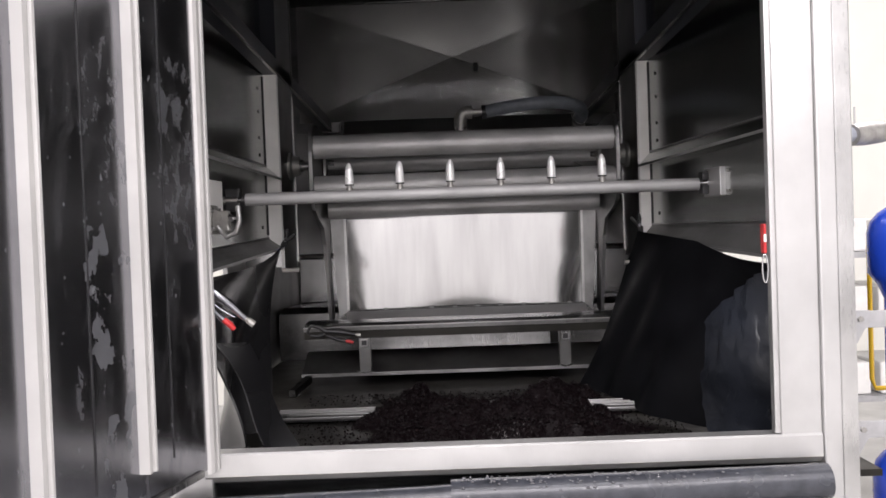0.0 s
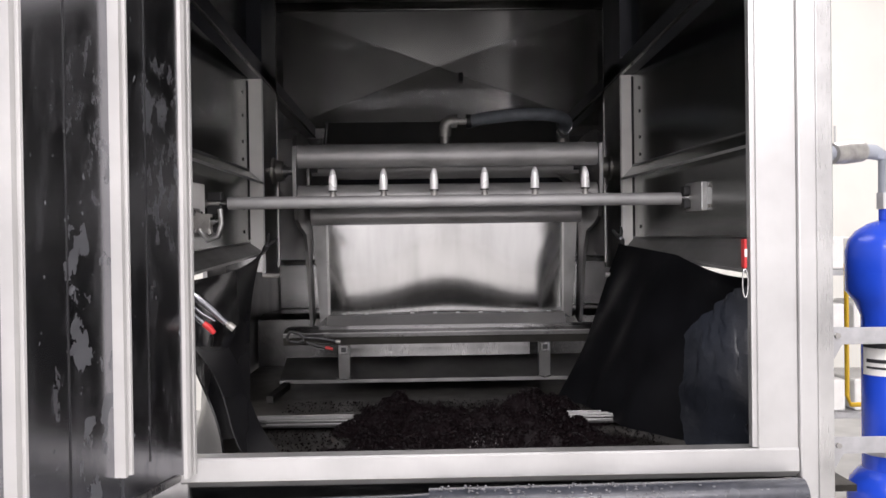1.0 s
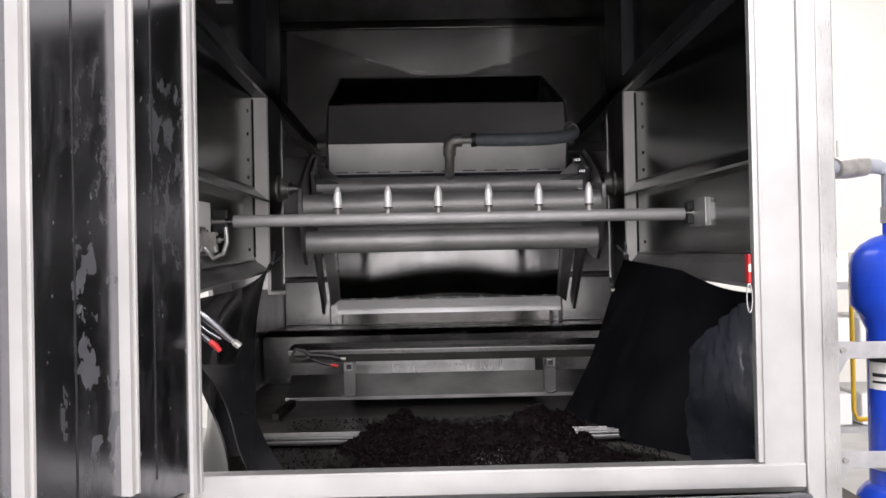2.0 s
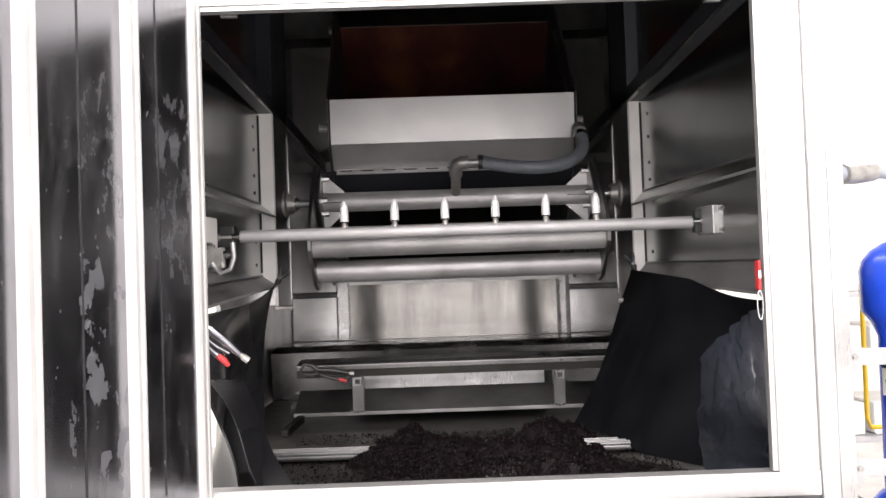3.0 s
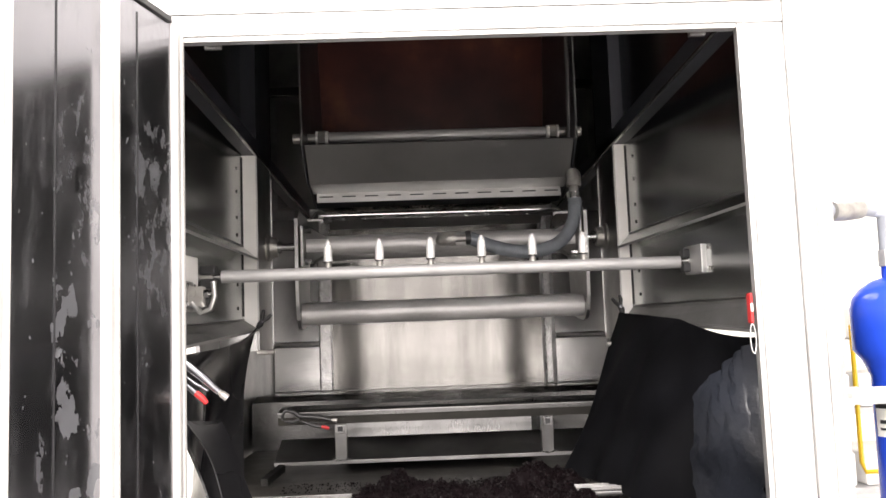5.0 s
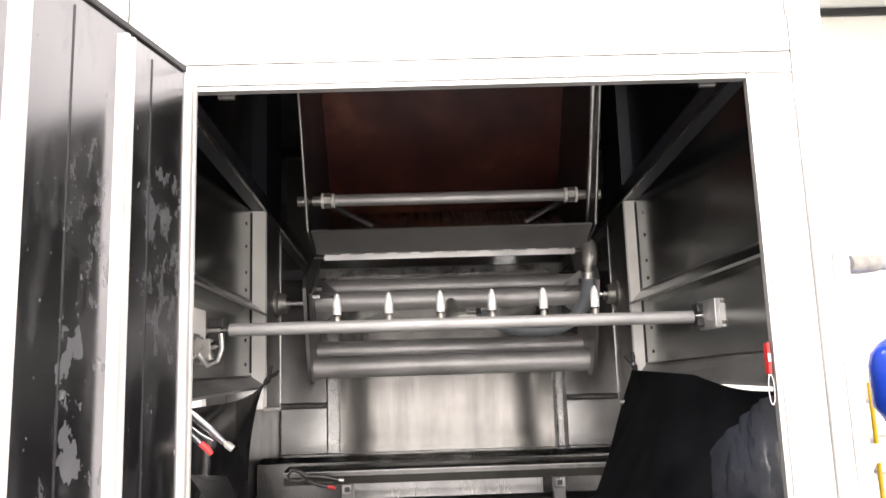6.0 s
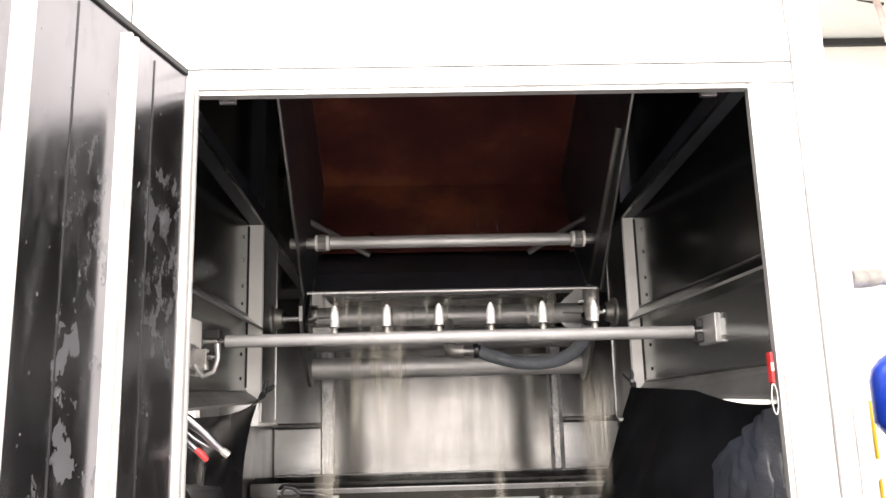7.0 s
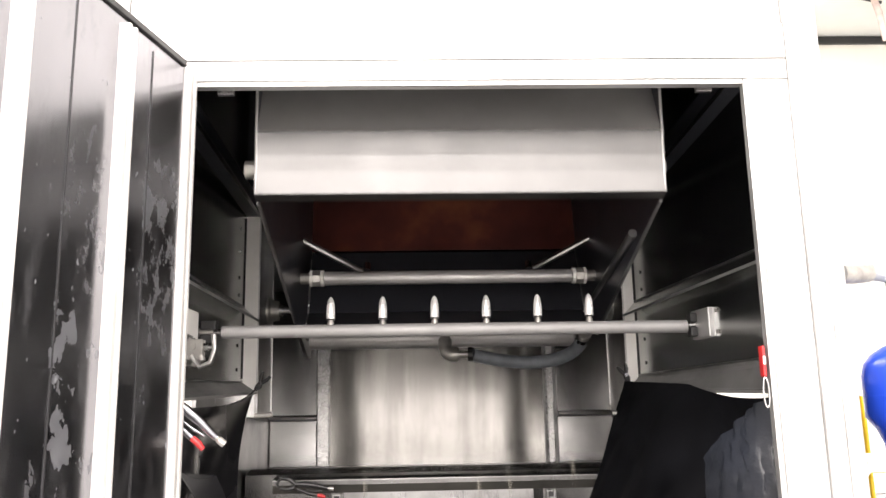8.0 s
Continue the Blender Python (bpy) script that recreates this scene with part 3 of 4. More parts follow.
def bucket():
    b = thing("tipping_bucket", pose(*AXLE), "rotating stainless steel tipping bucket with tubes, hose and stained inside", "tipping bucket")
    part("axle_tube", sweep([(-0.495, 0, 0), (0.495, 0, 0)], 0.036, 28), TUBE, b, smooth=40)
    for s in (-1, 1):
        part("stub_shaft", sweep([(s * 0.528, 0, 0), (s * 0.60, 0, 0)], 0.014, 14), CHROME, b, smooth=40)
        flange = part("flange", box(s * 0.497 if s > 0 else s * 0.51, s * 0.51 if s > 0 else s * 0.497, -0.075, 0.075, -0.095, 0.095, 0.004), STEEL_DULL, b)
        for y, z in ((-0.055, 0.07), (0.055, 0.07), (-0.055, -0.07), (0.055, -0.07), (-0.055, 0), (0.055, 0)):
            part("bolt", sweep([(s * 0.470, y, z), (s * 0.497, y, z)], 0.010, 6), CHROME, flange)
        for a in (45, 135, 225, 315):
            g = part("gusset", prism([(0, 0.034), (0, 0.098), (0.004, 0.098), (0.004, 0.034)], 0, 1), STEEL_DULL, b)
            for v in g.data.vertices:
                x, y, z = v.co
                v.co = (s * (0.495 - (0.085 if z < 0.05 and x > 0.5 else (0.012 if x > 0.5 else 0.0))), y, z)
            g.matrix_basis = pose(0, 0, 0, a)
    # end plates
    plate = [(-0.305, -0.11), (-0.306, 0.02), (-0.295, 0.075), (-0.262, 0.112), (-0.21, 0.125), (-0.13, 0.125), (0.0, 0.115), (0.10, 0.10),
             (0.13, 0.06), (0.10, -0.30), (0.155, -0.585), (0.075, -0.60), (-0.02, -0.30), (-0.07, -0.235), (-0.215, -0.20), (-0.275, -0.175)]
    for x0, x1 in ((-0.526, -0.514), (0.514, 0.526)):
        part("end_plate", prism(plate, x0, x1), STEEL_DULL, b)
    part("front_tube", sweep([(-0.513, -0.248, 0.040), (0.513, -0.248, 0.040)], 0.040, 28), TUBE, b, smooth=40)
    part("front_tube", sweep([(-0.513, -0.253, -0.098), (0.513, -0.253, -0.098)], 0.040, 28), TUBE, b, smooth=40)
    part("lower_tube", sweep([(-0.50, -0.02, -0.168), (0.50, -0.02, -0.168)], 0.036, 24), TUBE, b, smooth=40)

    def taper(ob):
        """The trough is narrower at the spout than at the lip."""
        for v in ob.data.vertices:
            v.co.x *= 0.952 + 0.031 * min(1.0, max(0.0, (v.co.y - 0.2) / 0.95))
        return ob

    # near wall below the axle, bowed and buckled
    def near(u, v):
        bow = 0.118 + 0.0068 * v
        wave = 0.006 * math.cos(2 * math.pi * (u - 0.5) / 0.75) * v
        return (-0.462 + 0.924 * u, bow + wave, LOW[1] + (PBOT[1] - LOW[1]) * v)
    part("dished_panel", sheet(near, 30, 14, 0.004), BRIGHT, b, "polished steel panel", smooth=60)
    # stained inside skin just behind it
    taper(part("inner_skin", strip([(LOW[0] + 0.048, LOW[1]), (PBOT[0] + 0.026, PBOT[1] - 0.006)], -0.004, -0.495, 0.495), STAINED, b, "steel inside stained red-brown by juice"))
    taper(part("bucket_floor", strip([(PBOT[0] + 0.022, PBOT[1]), FAR], -0.006, -0.4966, 0.4966), STAINED, b, "steel inside stained red-brown by juice"))
    taper(part("far_wall", strip([FAR, LIPFOLD], -0.004, -0.50, 0.50), STEEL_PALE, b))
    taper(part("far_lining", strip([(FAR[0] - 0.004, FAR[1] + 0.006), (LIPFOLD[0] - 0.004, LIPFOLD[1])], 0.002, -0.4966, 0.4966), STAINED, b, "steel inside stained red-brown by juice"))
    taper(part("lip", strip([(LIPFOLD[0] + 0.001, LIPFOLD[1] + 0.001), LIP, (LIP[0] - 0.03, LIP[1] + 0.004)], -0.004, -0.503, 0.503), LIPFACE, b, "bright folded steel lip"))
    for q in (-1, 1):
        bm = bmesh.new()
        front = [bm.verts.new((q * x, y, z)) for x, y, z in ((0.453, LOW[0] - 0.020, -0.19), (0.453, PBOT[0] - 0.016, PBOT[1]), (0.492, PBOT[0] - 0.016, PBOT[1] - 0.03), (0.513, LOW[0] - 0.020, -0.19))]
        rear = [bm.verts.new(v.co + Vector((0, 0.008, 0))) for v in front]
        bm.faces.new(front)
        bm.faces.new(rear[::-1])
        for k in range(4):
            bm.faces.new((front[k], rear[k], rear[(k + 1) % 4], front[(k + 1) % 4]))
        stile = part("panel_stile", bm, STEEL_DULL, b)
        part("stile_fold", prism([(LOW[0] - 0.026, -0.19), (LOW[0] - 0.020, -0.19), (PBOT[0] - 0.016, PBOT[1]), (PBOT[0] - 0.022, PBOT[1])], min(q * 0.452, q * 0.460), max(q * 0.452, q * 0.460)), STEEL, stile)
    part("hinge_flap", strip([(PBOT[0] - 0.012, PBOT[1] - 0.008), (PBOT[0] - 0.052, PBOT[1] - 0.05)], -0.004, -0.465, 0.465), SPOUT, b)
    part("hinge_pin", sweep([(-0.462, PBOT[0] - 0.010, PBOT[1] - 0.002), (0.462, PBOT[0] - 0.010, PBOT[1] - 0.002)], 0.0045, 8), STEEL_DARK, b)
    for k in range(10):
        x = -0.40 + k * 0.089
        part("hinge_knuckle", sweep([(x - 0.008, PBOT[0] - 0.012, PBOT[1] - 0.001), (x + 0.008, PBOT[0] - 0.012, PBOT[1] - 0.001)], 0.006, 8), CHROME, b)
    # spout plate over the axle
    part("spout_plate", strip([RIM_EDGE, FOLD], 0.004, -0.468, 0.468), LIPSTEEL, b, "bright steel spout plate")
    # dark sheets added behind the spout plate to stand for its shaded inside
    part("spout_shade_sheet", strip([(RIM_EDGE[0] + 0.001, RIM_EDGE[1] - 0.0075), (FOLD[0] + 0.008, FOLD[1] - 0.003)], 0.002, -0.466, 0.466), SIDESHEET, b)
    part("spout_shade_sheet", strip([(FOLD[0] + 0.009, FOLD[1] - 0.004), (HINGE2[0] + 0.009, HINGE2[1] + 0.002)], 0.002, -0.466, 0.466), SHADEBLACK, b)
    part("spout_plate", strip([(FOLD[0] - 0.001, FOLD[1] - 0.001), HINGE2], 0.004, -0.468, 0.468), SPOUT, b)
    part("spout_hinge", strip([(HINGE2[0], HINGE2[1] - 0.001), (HINGE2[0] - 0.034, HINGE2[1] + 0.010)], -0.004, -0.455, 0.455), SPOUT, b)
    for k in range(11):
        x = -0.42 + k * 0.084
        part("hinge_knuckle", sweep([(x - 0.025, HINGE2[0] - 0.012, HINGE2[1] + 0.0085), (x + 0.025, HINGE2[0] - 0.012, HINGE2[1] + 0.0085)], 0.0022, 8), BLACK, b)
    # steel coloured near black, since this face lies in shadow
    part("spout_back", strip([(HINGE2[0] + 0.004, HINGE2[1] - 0.006), (LOW[0] + 0.032, LOW[1] + 0.002)], -0.004, -0.47, 0.47), SHADEBLACK, b)
    # side walls, near black: the bucket's inner shade put into their colour
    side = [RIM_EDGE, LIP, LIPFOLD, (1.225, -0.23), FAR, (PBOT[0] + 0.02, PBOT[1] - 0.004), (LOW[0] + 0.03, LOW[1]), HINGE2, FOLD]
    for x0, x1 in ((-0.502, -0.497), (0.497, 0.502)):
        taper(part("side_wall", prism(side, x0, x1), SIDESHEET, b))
    for x in (-0.4995, 0.4995):
        taper(part("rim_bead", sweep([(x, RIM_EDGE[0], RIM_EDGE[1]), (x, LIP[0] - 0.04, LIP[1] + 0.008)], 0.005, 10), STEEL_DULL, b, smooth=40))
        taper(part("wall_edge", sweep([(x, LIP[0], LIP[1]), (x, LIPFOLD[0] + 0.004, LIPFOLD[1]), (x, 1.226, -0.23)], 0.004, 8), STEEL_PALE, b, smooth=40))
    # inner spray tube with unions, braces and clips
    px, pz = 0.394, 0.020
    tube = part("inner_tube", sweep([(-0.40, px, pz), (0.40, px, pz)], 0.021, 20), TUBE, b, smooth=40)
    for s in (-1, 1):
        part("union_ring", sweep([(s * 0.402, px, pz), (s * 0.412, px, pz)], 0.026, 18), WHITE, tube)
        part("union_nut", sweep([(s * 0.413, px, pz), (s * 0.438, px, pz)], 0.028, 8), FITTING, tube)
        part("union_ring", sweep([(s * 0.439, px, pz), (s * 0.447, px, pz)], 0.027, 18), WHITE, tube)
        part("union_end", sweep([(s * 0.448, px, pz), (s * 0.53, px, pz)], 0.018, 16), FITTING, tube)
        part("brace", sweep([(s * 0.496, 0.364, -0.134), (s * 0.275, 0.274, -0.04)], 0.011, 10), STEEL_DULL, b)
        part("spray_nipple", sweep([(s * 0.265, px - 0.01, pz - 0.028), (s * 0.265, px - 0.02, pz - 0.055)], 0.012, 10), CHROME, tube)
    part("lip_knob", sweep([(-0.53, 1.10, -0.01), (-0.504, 1.10, -0.01)], 0.022, 14), FITTING, b)
    part("lip_knob", sweep([(0.504, 1.10, -0.01), (0.515, 1.10, -0.01)], 0.022, 14), FITTING, b)
    # standpipe, elbow and hose
    part("standpipe", sweep([(0.0, 0, 0.03), (0.0, 0.004, 0.125)], 0.018, 16), FITTING, b, smooth=40)
    part("elbow", sweep([(0.0, 0.004, 0.12), (0.0, 0.006, 0.150), (0.006, 0.008, 0.168), (0.02, 0.009, 0.177), (0.045, 0.009, 0.177)], [0.024, 0.024, 0.025, 0.025, 0.025], 18), FITTING, b, smooth=50)
    part("nipple", sweep([(0.045, 0.009, 0.177), (0.082, 0.009, 0.177)], 0.013, 14), FITTING, b, smooth=40)
    part("hose_clamp", sweep([(0.08, 0.009, 0.177), (0.098, 0.010, 0.177)], 0.026, 16), BLACK, b, smooth=40)
    hose = []
    p0, p1, p2, p3 = Vector((0.095, 0.010, 0.177)), Vector((0.28, -0.085, 0.205)), Vector((0.485, -0.07, 0.205)), Vector((0.472, 0.150, 0.158))
    for i in range(25):
        t = i / 24
        hose.append((1 - t) ** 3 * p0 + 3 * (1 - t) ** 2 * t * p1 + 3 * (1 - t) * t * t * p2 + t ** 3 * p3)
    part("hose", sweep(hose, 0.0235, 18), HOSE, b, "grey rubber hose", smooth=60)
    part("hose_clamp", sweep([(0.472, 0.135, 0.161), (0.472, 0.158, 0.156)], 0.027, 16), CHROME, b, smooth=40)
    part("hose_nipple", sweep([(0.472, 0.156, 0.157), (0.473, 0.186, 0.150)], 0.016, 14), FITTING, b, smooth=40)
    part("elbow", sweep([(0.473, 0.180, 0.151), (0.475, 0.205, 0.146), (0.477, 0.222, 0.134), (0.479, 0.226, 0.112), (0.480, 0.226, 0.095)], [0.026, 0.026, 0.025, 0.025, 0.027], 16), FITTING, b, smooth=50)
    part("feed_pipe", sweep([(0.480, 0.226, 0.10), (0.480, 0.232, 0.088), (0.480, 0.25, 0.083), (0.474, 0.9, 0.085)], 0.012, 12), STEEL_DULL, b, smooth=50)
    return b


def bearing(x, s):
    g = thing("bearing_block", pose(x, AXLE[1], AXLE[2]), "grey cast flange bearing on the housing wall", "bearing", "axle bearings")
    part("housing", sweep([(s * 0.012, 0, 0), (s * 0.004, 0, 0), (-s * 0.004, 0, 0), (-s * 0.028, 0, 0)], [0.050, 0.050, 0.040, 0.034], 20), FITTING, g, smooth=35)
    part("collar", sweep([(-s * 0.028, 0, 0), (-s * 0.040, 0, 0)], 0.022, 18), CHROME, g, smooth=40)
    return g


# ---- spray bar ----
def spray_bar():
    y, z = 0.705, 1.629
    g = thing("spray_bar", pose(0, 0, 0), "horizontal steel spray pipe with six bright nozzles", "spray bar")
    part("pipe", sweep([(-0.685, y, z), (0.0, y, z - 0.001), (0.662, y, z - 0.003)], 0.0185, 24), SPRAY, g, smooth=40)
    for i in range(6):
        x = -0.375 + i * 0.1505
        n = part("nozzle", sweep([(x, y, z + q) for q in (0.032, 0.036, 0.05, 0.064, 0.076, 0.086, 0.093, 0.097, 0.098)], [0.0115, 0.0128, 0.0128, 0.0124, 0.0112, 0.009, 0.006, 0.0028, 0.001], 16), NOZZLE, g, "bright bullet-shaped nozzle", smooth=50)
        part("socket", sweep([(x, y, z + 0.012), (x, y, z + 0.024), (x, y, z + 0.025), (x, y, z + 0.033)], [0.010, 0.010, 0.008, 0.008], 12), FITTING, n, smooth=40)
        part("seal_ring", sweep([(x, y, z + 0.0305), (x, y, z + 0.034)], 0.0135, 14), BLACK, n)
    for x0, x1 in ((-0.71, -0.684), (0.662, 0.69)):
        part("end_nipple", sweep([(x0, y, z), (x1, y, z)], 0.010, 12), CHROME, g, smooth=40)
    # black swivel blocks
    for x0, x1 in ((-0.745, -0.700), (0.668, 0.689)):
        part("swivel_block", box(x0, x1, y - 0.02, y + 0.02, z + 0.006, z + 0.034, 0.004), BLACK, g)
        part("swivel_block", box(x0, x1, y - 0.02, y + 0.02, z - 0.034, z - 0.006, 0.004), BLACK, g)
    for name, shape, px, py, turn, label in (
            ("bracket", box(-0.022, 0.0, -0.085, 0.022, -0.042, 0.042, 0.003), 0.708, y, 8.4, "folded steel wall bracket"),
            ("bracket_flange", box(-0.004, 0.0, -0.125, -0.086, -0.048, 0.05, 0.001), 0.708, y, 8.4, ""),
            ("bracket", box(0.0, 0.008, -0.28, -0.03, -0.10, 0.055, 0.002), -0.752, y, -4.1, "pale steel wall plate")):
        ob = part(name, shape, STEEL_PALE if px > 0 else POST, g, label)
        ob.matrix_basis = pose(px, py, z, 0, 0, turn)
    for q in (-0.03, 0.03):
        part("bracket_bolt", sweep([(0.712, y - 0.105, z + q), (0.718, y - 0.105, z + q)], 0.006, 6), FITTING, g)
    part("end_pipe", sweep([(-0.752, y, z), (-0.71, y, z)], 0.012, 12), FITTING, g)
    return g


def toggle_clamp():
    g = thing("toggle_clamp", pose(-0.728, 0.55, 1.575), "steel toggle clamp on the wall bracket", "clamp")
    part("base", box(-0.030, -0.012, -0.05, 0.05, -0.045, 0.035, 0.004), FITTING, g)
    for q, w in ((-0.035, -0.03), (0.035, -0.03), (-0.035, 0.02), (0.035, 0.02)):
        part("bolt", sweep([(-0.012, q, w), (-0.004, q, w)], 0.008, 6), CHROME, g)
    for q in (-0.014, 0.014):
        part("side_plate", box(-0.012, 0.030, q - 0.002, q + 0.002, -0.036, 0.018, 0.001), FITTING, g)
    part("arm", sweep([(-0.01, 0.0, 0.02), (0.02, -0.005, -0.01), (0.03, -0.01, -0.04)], 0.009, 10), FITTING, g, smooth=50)
    part("lever", sweep([(0.0, -0.012, -0.025), (0.025, -0.015, -0.055), (0.052, -0.015, -0.045), (0.062, -0.015, -0.01), (0.058, -0.012, 0.03)], 0.008, 10), STEEL, g, smooth=50)
    part("spindle", sweep([(-0.01, 0, -0.005), (0.06, 0, 0.0)], 0.007, 8), CHROME, g)
    part("nut", sweep([(0.030, 0, -0.003), (0.042, 0, -0.002)], 0.012, 6), CHROME, g)
    part("pivot", sweep([(0.0, -0.02, 0.0), (0.0, 0.02, 0.0)], 0.013, 12), FITTING, g)
    return g


def locking_pliers(m, label, chrome):
    g = thing("locking_pliers", m, label, "pliers", "locking pliers on the sheets")
    metal = TOOL if chrome else BLACK
    part("body", sweep([(0, 0, 0), (0.05, 0, 0.002), (0.10, 0, 0.0), (0.135, 0, -0.005), (0.15, 0, -0.006)], [0.011, 0.0125, 0.011, 0.009, 0.0085], 12), metal, g, smooth=50)
    part("screw", sweep([(0.15, 0, -0.006), (0.154, 0, -0.0062), (0.158, 0, -0.0064), (0.176, 0, -0.007)], [0.006, 0.006, 0.009, 0.009], 10), FITTING, g)
    part("lever", sweep([(0.01, 0, -0.022), (0.07, 0, -0.038), (0.105, 0, -0.041)], [0.007, 0.008, 0.0075], 10), metal, g, smooth=50)
    part("release_lever", sweep([(0.05, 0, -0.022), (0.09, 0, -0.024), (0.125, 0, -0.020)], [0.003, 0.004, 0.003], 8), metal, g, smooth=50)
    part("grip", sweep([(0.106, 0, -0.041), (0.125, 0, -0.042), (0.143, 0, -0.046)], [0.0075, 0.0085, 0.006], 10), RED, g, "red lever tip", smooth=50)
    part("jaw", sweep([(0, 0, 0.0), (-0.03, 0, 0.02), (-0.07, 0, 0.022), (-0.085, 0, -0.005), (-0.075, 0, -0.02)], [0.011, 0.010, 0.008, 0.008, 0.006], 10), metal, g, smooth=50)
    part("jaw", sweep([(0.0, 0, -0.015), (-0.03, 0, -0.028), (-0.07, 0, -0.025)], [0.011, 0.009, 0.006], 10), metal, g, smooth=50)
    return g


def spring_clamp(m):
    g = thing("spring_clamp", m, "small black spring clamp gripping the curtain's corner", "clamp", "clamps on the curtains")
    part("jaw", sweep([(0, 0, -0.024), (0.003, 0, -0.010), (0.006, 0, 0.004)], [0.004, 0.007, 0.006], 8), BLACK, g, smooth=50)
    part("jaw", sweep([(0.004, 0, -0.026), (0.012, 0, -0.010), (0.010, 0, 0.004)], [0.004, 0.006, 0.006], 8), BLACK, g, smooth=50)
    part("pivot", sweep([(0.008, -0.012, 0.002), (0.008, 0.012, 0.002)], 0.006, 10), TOOL, g, smooth=50)
    part("grip", sweep([(0.006, 0, 0.004), (0.002, 0, 0.022), (-0.002, 0, 0.040)], [0.006, 0.007, 0.005], 8), BLACK, g, smooth=50)
    part("grip", sweep([(0.011, 0, 0.004), (0.022, 0, 0.020), (0.028, 0, 0.036)], [0.006, 0.007, 0.005], 8), BLACK, g, smooth=50)


# ---- sheets that close the sides ----
def left_sheet():
    def f(u, v):
        x = -0.765 + 0.11 * u + 0.12 * v * (1 - 1.4 * u)
        y = 0.29 + 0.81 * u - v * (0.02 + 0.40 * u)
        z = 1.40 + 0.035 * u + 0.055 * u ** 6 - v * (0.42 + 0.105 * u)
        w = 0.062 * math.sin(5.4 * u + 2.6 * v) * v ** 0.5 + 0.012 * math.sin(13 * u - 5 * v) * v
        return (x + w, y - 0.5 * w, z)
    tagged(part("rubber_curtain", sheet(f, 36, 30, 0.005), RUBBER, smooth=60), "black glossy rubber sheet hanging under the ledge", "curtain")

    def g(u, v):
        x = -0.668 + 0.140 * v + 0.06 * u + 0.008 * math.sin(5 * v + 2 * u)
        y = 0.24 + 0.07 * u + 0.02 * math.sin(6 * v)
        z = 1.26 - 0.29 * v - 0.01 * u
        return (x, y, z)
    tagged(part("rubber_flap", sheet(g, 12, 24, 0.004), RUBBER, smooth=60), "loose black rubber flap beside the opening", "curtain")


def right_sheet():
    def f(u, v):
        x = 0.735 - 0.165 * u - (0.02 + 0.275 * u ** 1.5) * v
        y = 0.10 + 1.02 * u - 0.12 * v * u
        z = 1.415 + 0.075 * u - v * (0.45 + 0.065 * u)
        w = 0.07 * math.sin(8.0 * u + 1.0 * v - 0.6) * v ** 0.6 + 0.016 * math.sin(17 * u + 4 * v) * v + 0.012 * math.sin(29 * u - 6 * v + 1) * v ** 0.5
        z -= 0.028 * math.sin(math.pi * min(1.0, u * 1.8)) * (1 - v)
        return (x + w * 0.8, y, z)
    tagged(part("black_curtain", sheet(f, 40, 30, 0.004), CLOTH, smooth=60), "black woven sheet hanging in folds", "curtain")

    def g(u, v):
        x = 0.645 - 0.112 * u - 0.012 * math.sin(3 * v)
        y = 0.075 + 0.155 * u + 0.012 * math.sin(9 * v + 3 * u)
        z = 1.40 - 0.13 * u ** 1.5 - v * (0.43 - 0.13 * u ** 1.5)
        n = 0.013 * noise.noise(Vector((u * 4, v * 5, 1.7))) + 0.010 * noise.noise(Vector((u * 9 + v * 3, v * 7, 5.1))) + 0.007 * noise.noise(Vector((u * 16, v * 17, 2.3)))
        bulge = 0.022 * math.sin(math.pi * u) * math.sin(math.pi * min(1, v * 1.2))
        n *= 1 - 0.5 * u
        return (x - n - bulge * 0.3, y + n - bulge, z)
    tagged(part("plastic_film_curtain", sheet(g, 40, 50, 0.003), BAG, smooth=60), "crumpled blue-black plastic film over the curtain", "curtain")


def red_clip():
    g = thing("spring_clip", pose(0.591, 0.0, 1.44), "red spring clip with wire loop on the rim", "clip")
    part("grip", box(-0.004, 0.003, -0.016, 0.006, 0.0, 0.064, 0.003), RED, g)
    part("mark", box(-0.0035, 0.0015, -0.0175, -0.0155, 0.025, 0.042), WHITE, g)
    loop = [(-0.001 - 0.006 * math.cos(a), -0.012, -0.032 + 0.031 * math.sin(a)) for a in (math.pi * 2 * k / 20 for k in range(21))]
    part("wire_loop", sweep(loop, 0.0017, 8, caps=False), CHROME, g, smooth=60)


# ---- grape pomace on the pan ----
def heap_height(x, y):
    h = 0.035 * math.exp(-((x - 0.02) / 0.36) ** 4 - ((y - 0.50) / 0.36) ** 4)
    for cx, cy, wx, wy, top in ((-0.21, 0.78, 0.11, 0.15, 0.055), (0.23, 0.72, 0.13, 0.15, 0.054), (0.02, 0.62, 0.14, 0.14, 0.03), (0.10, 0.30, 0.16, 0.10, 0.035), (-0.14, 0.36, 0.07, 0.08, 0.02)):
        h += top * math.exp(-((x - cx) / wx) ** 2 - ((y - cy) / wy) ** 2)
    lump = noise.noise(Vector((x * 13, y * 13, 0)))
    h += (0.045 * noise.noise(Vector((x * 7, y * 7, 2))) + 0.04 * lump + 0.03 * noise.noise(Vector((x * 30, y * 30, 3)))) * min(1.0, 0.25 + h * 14)
    return max(-0.004, h - 0.014)


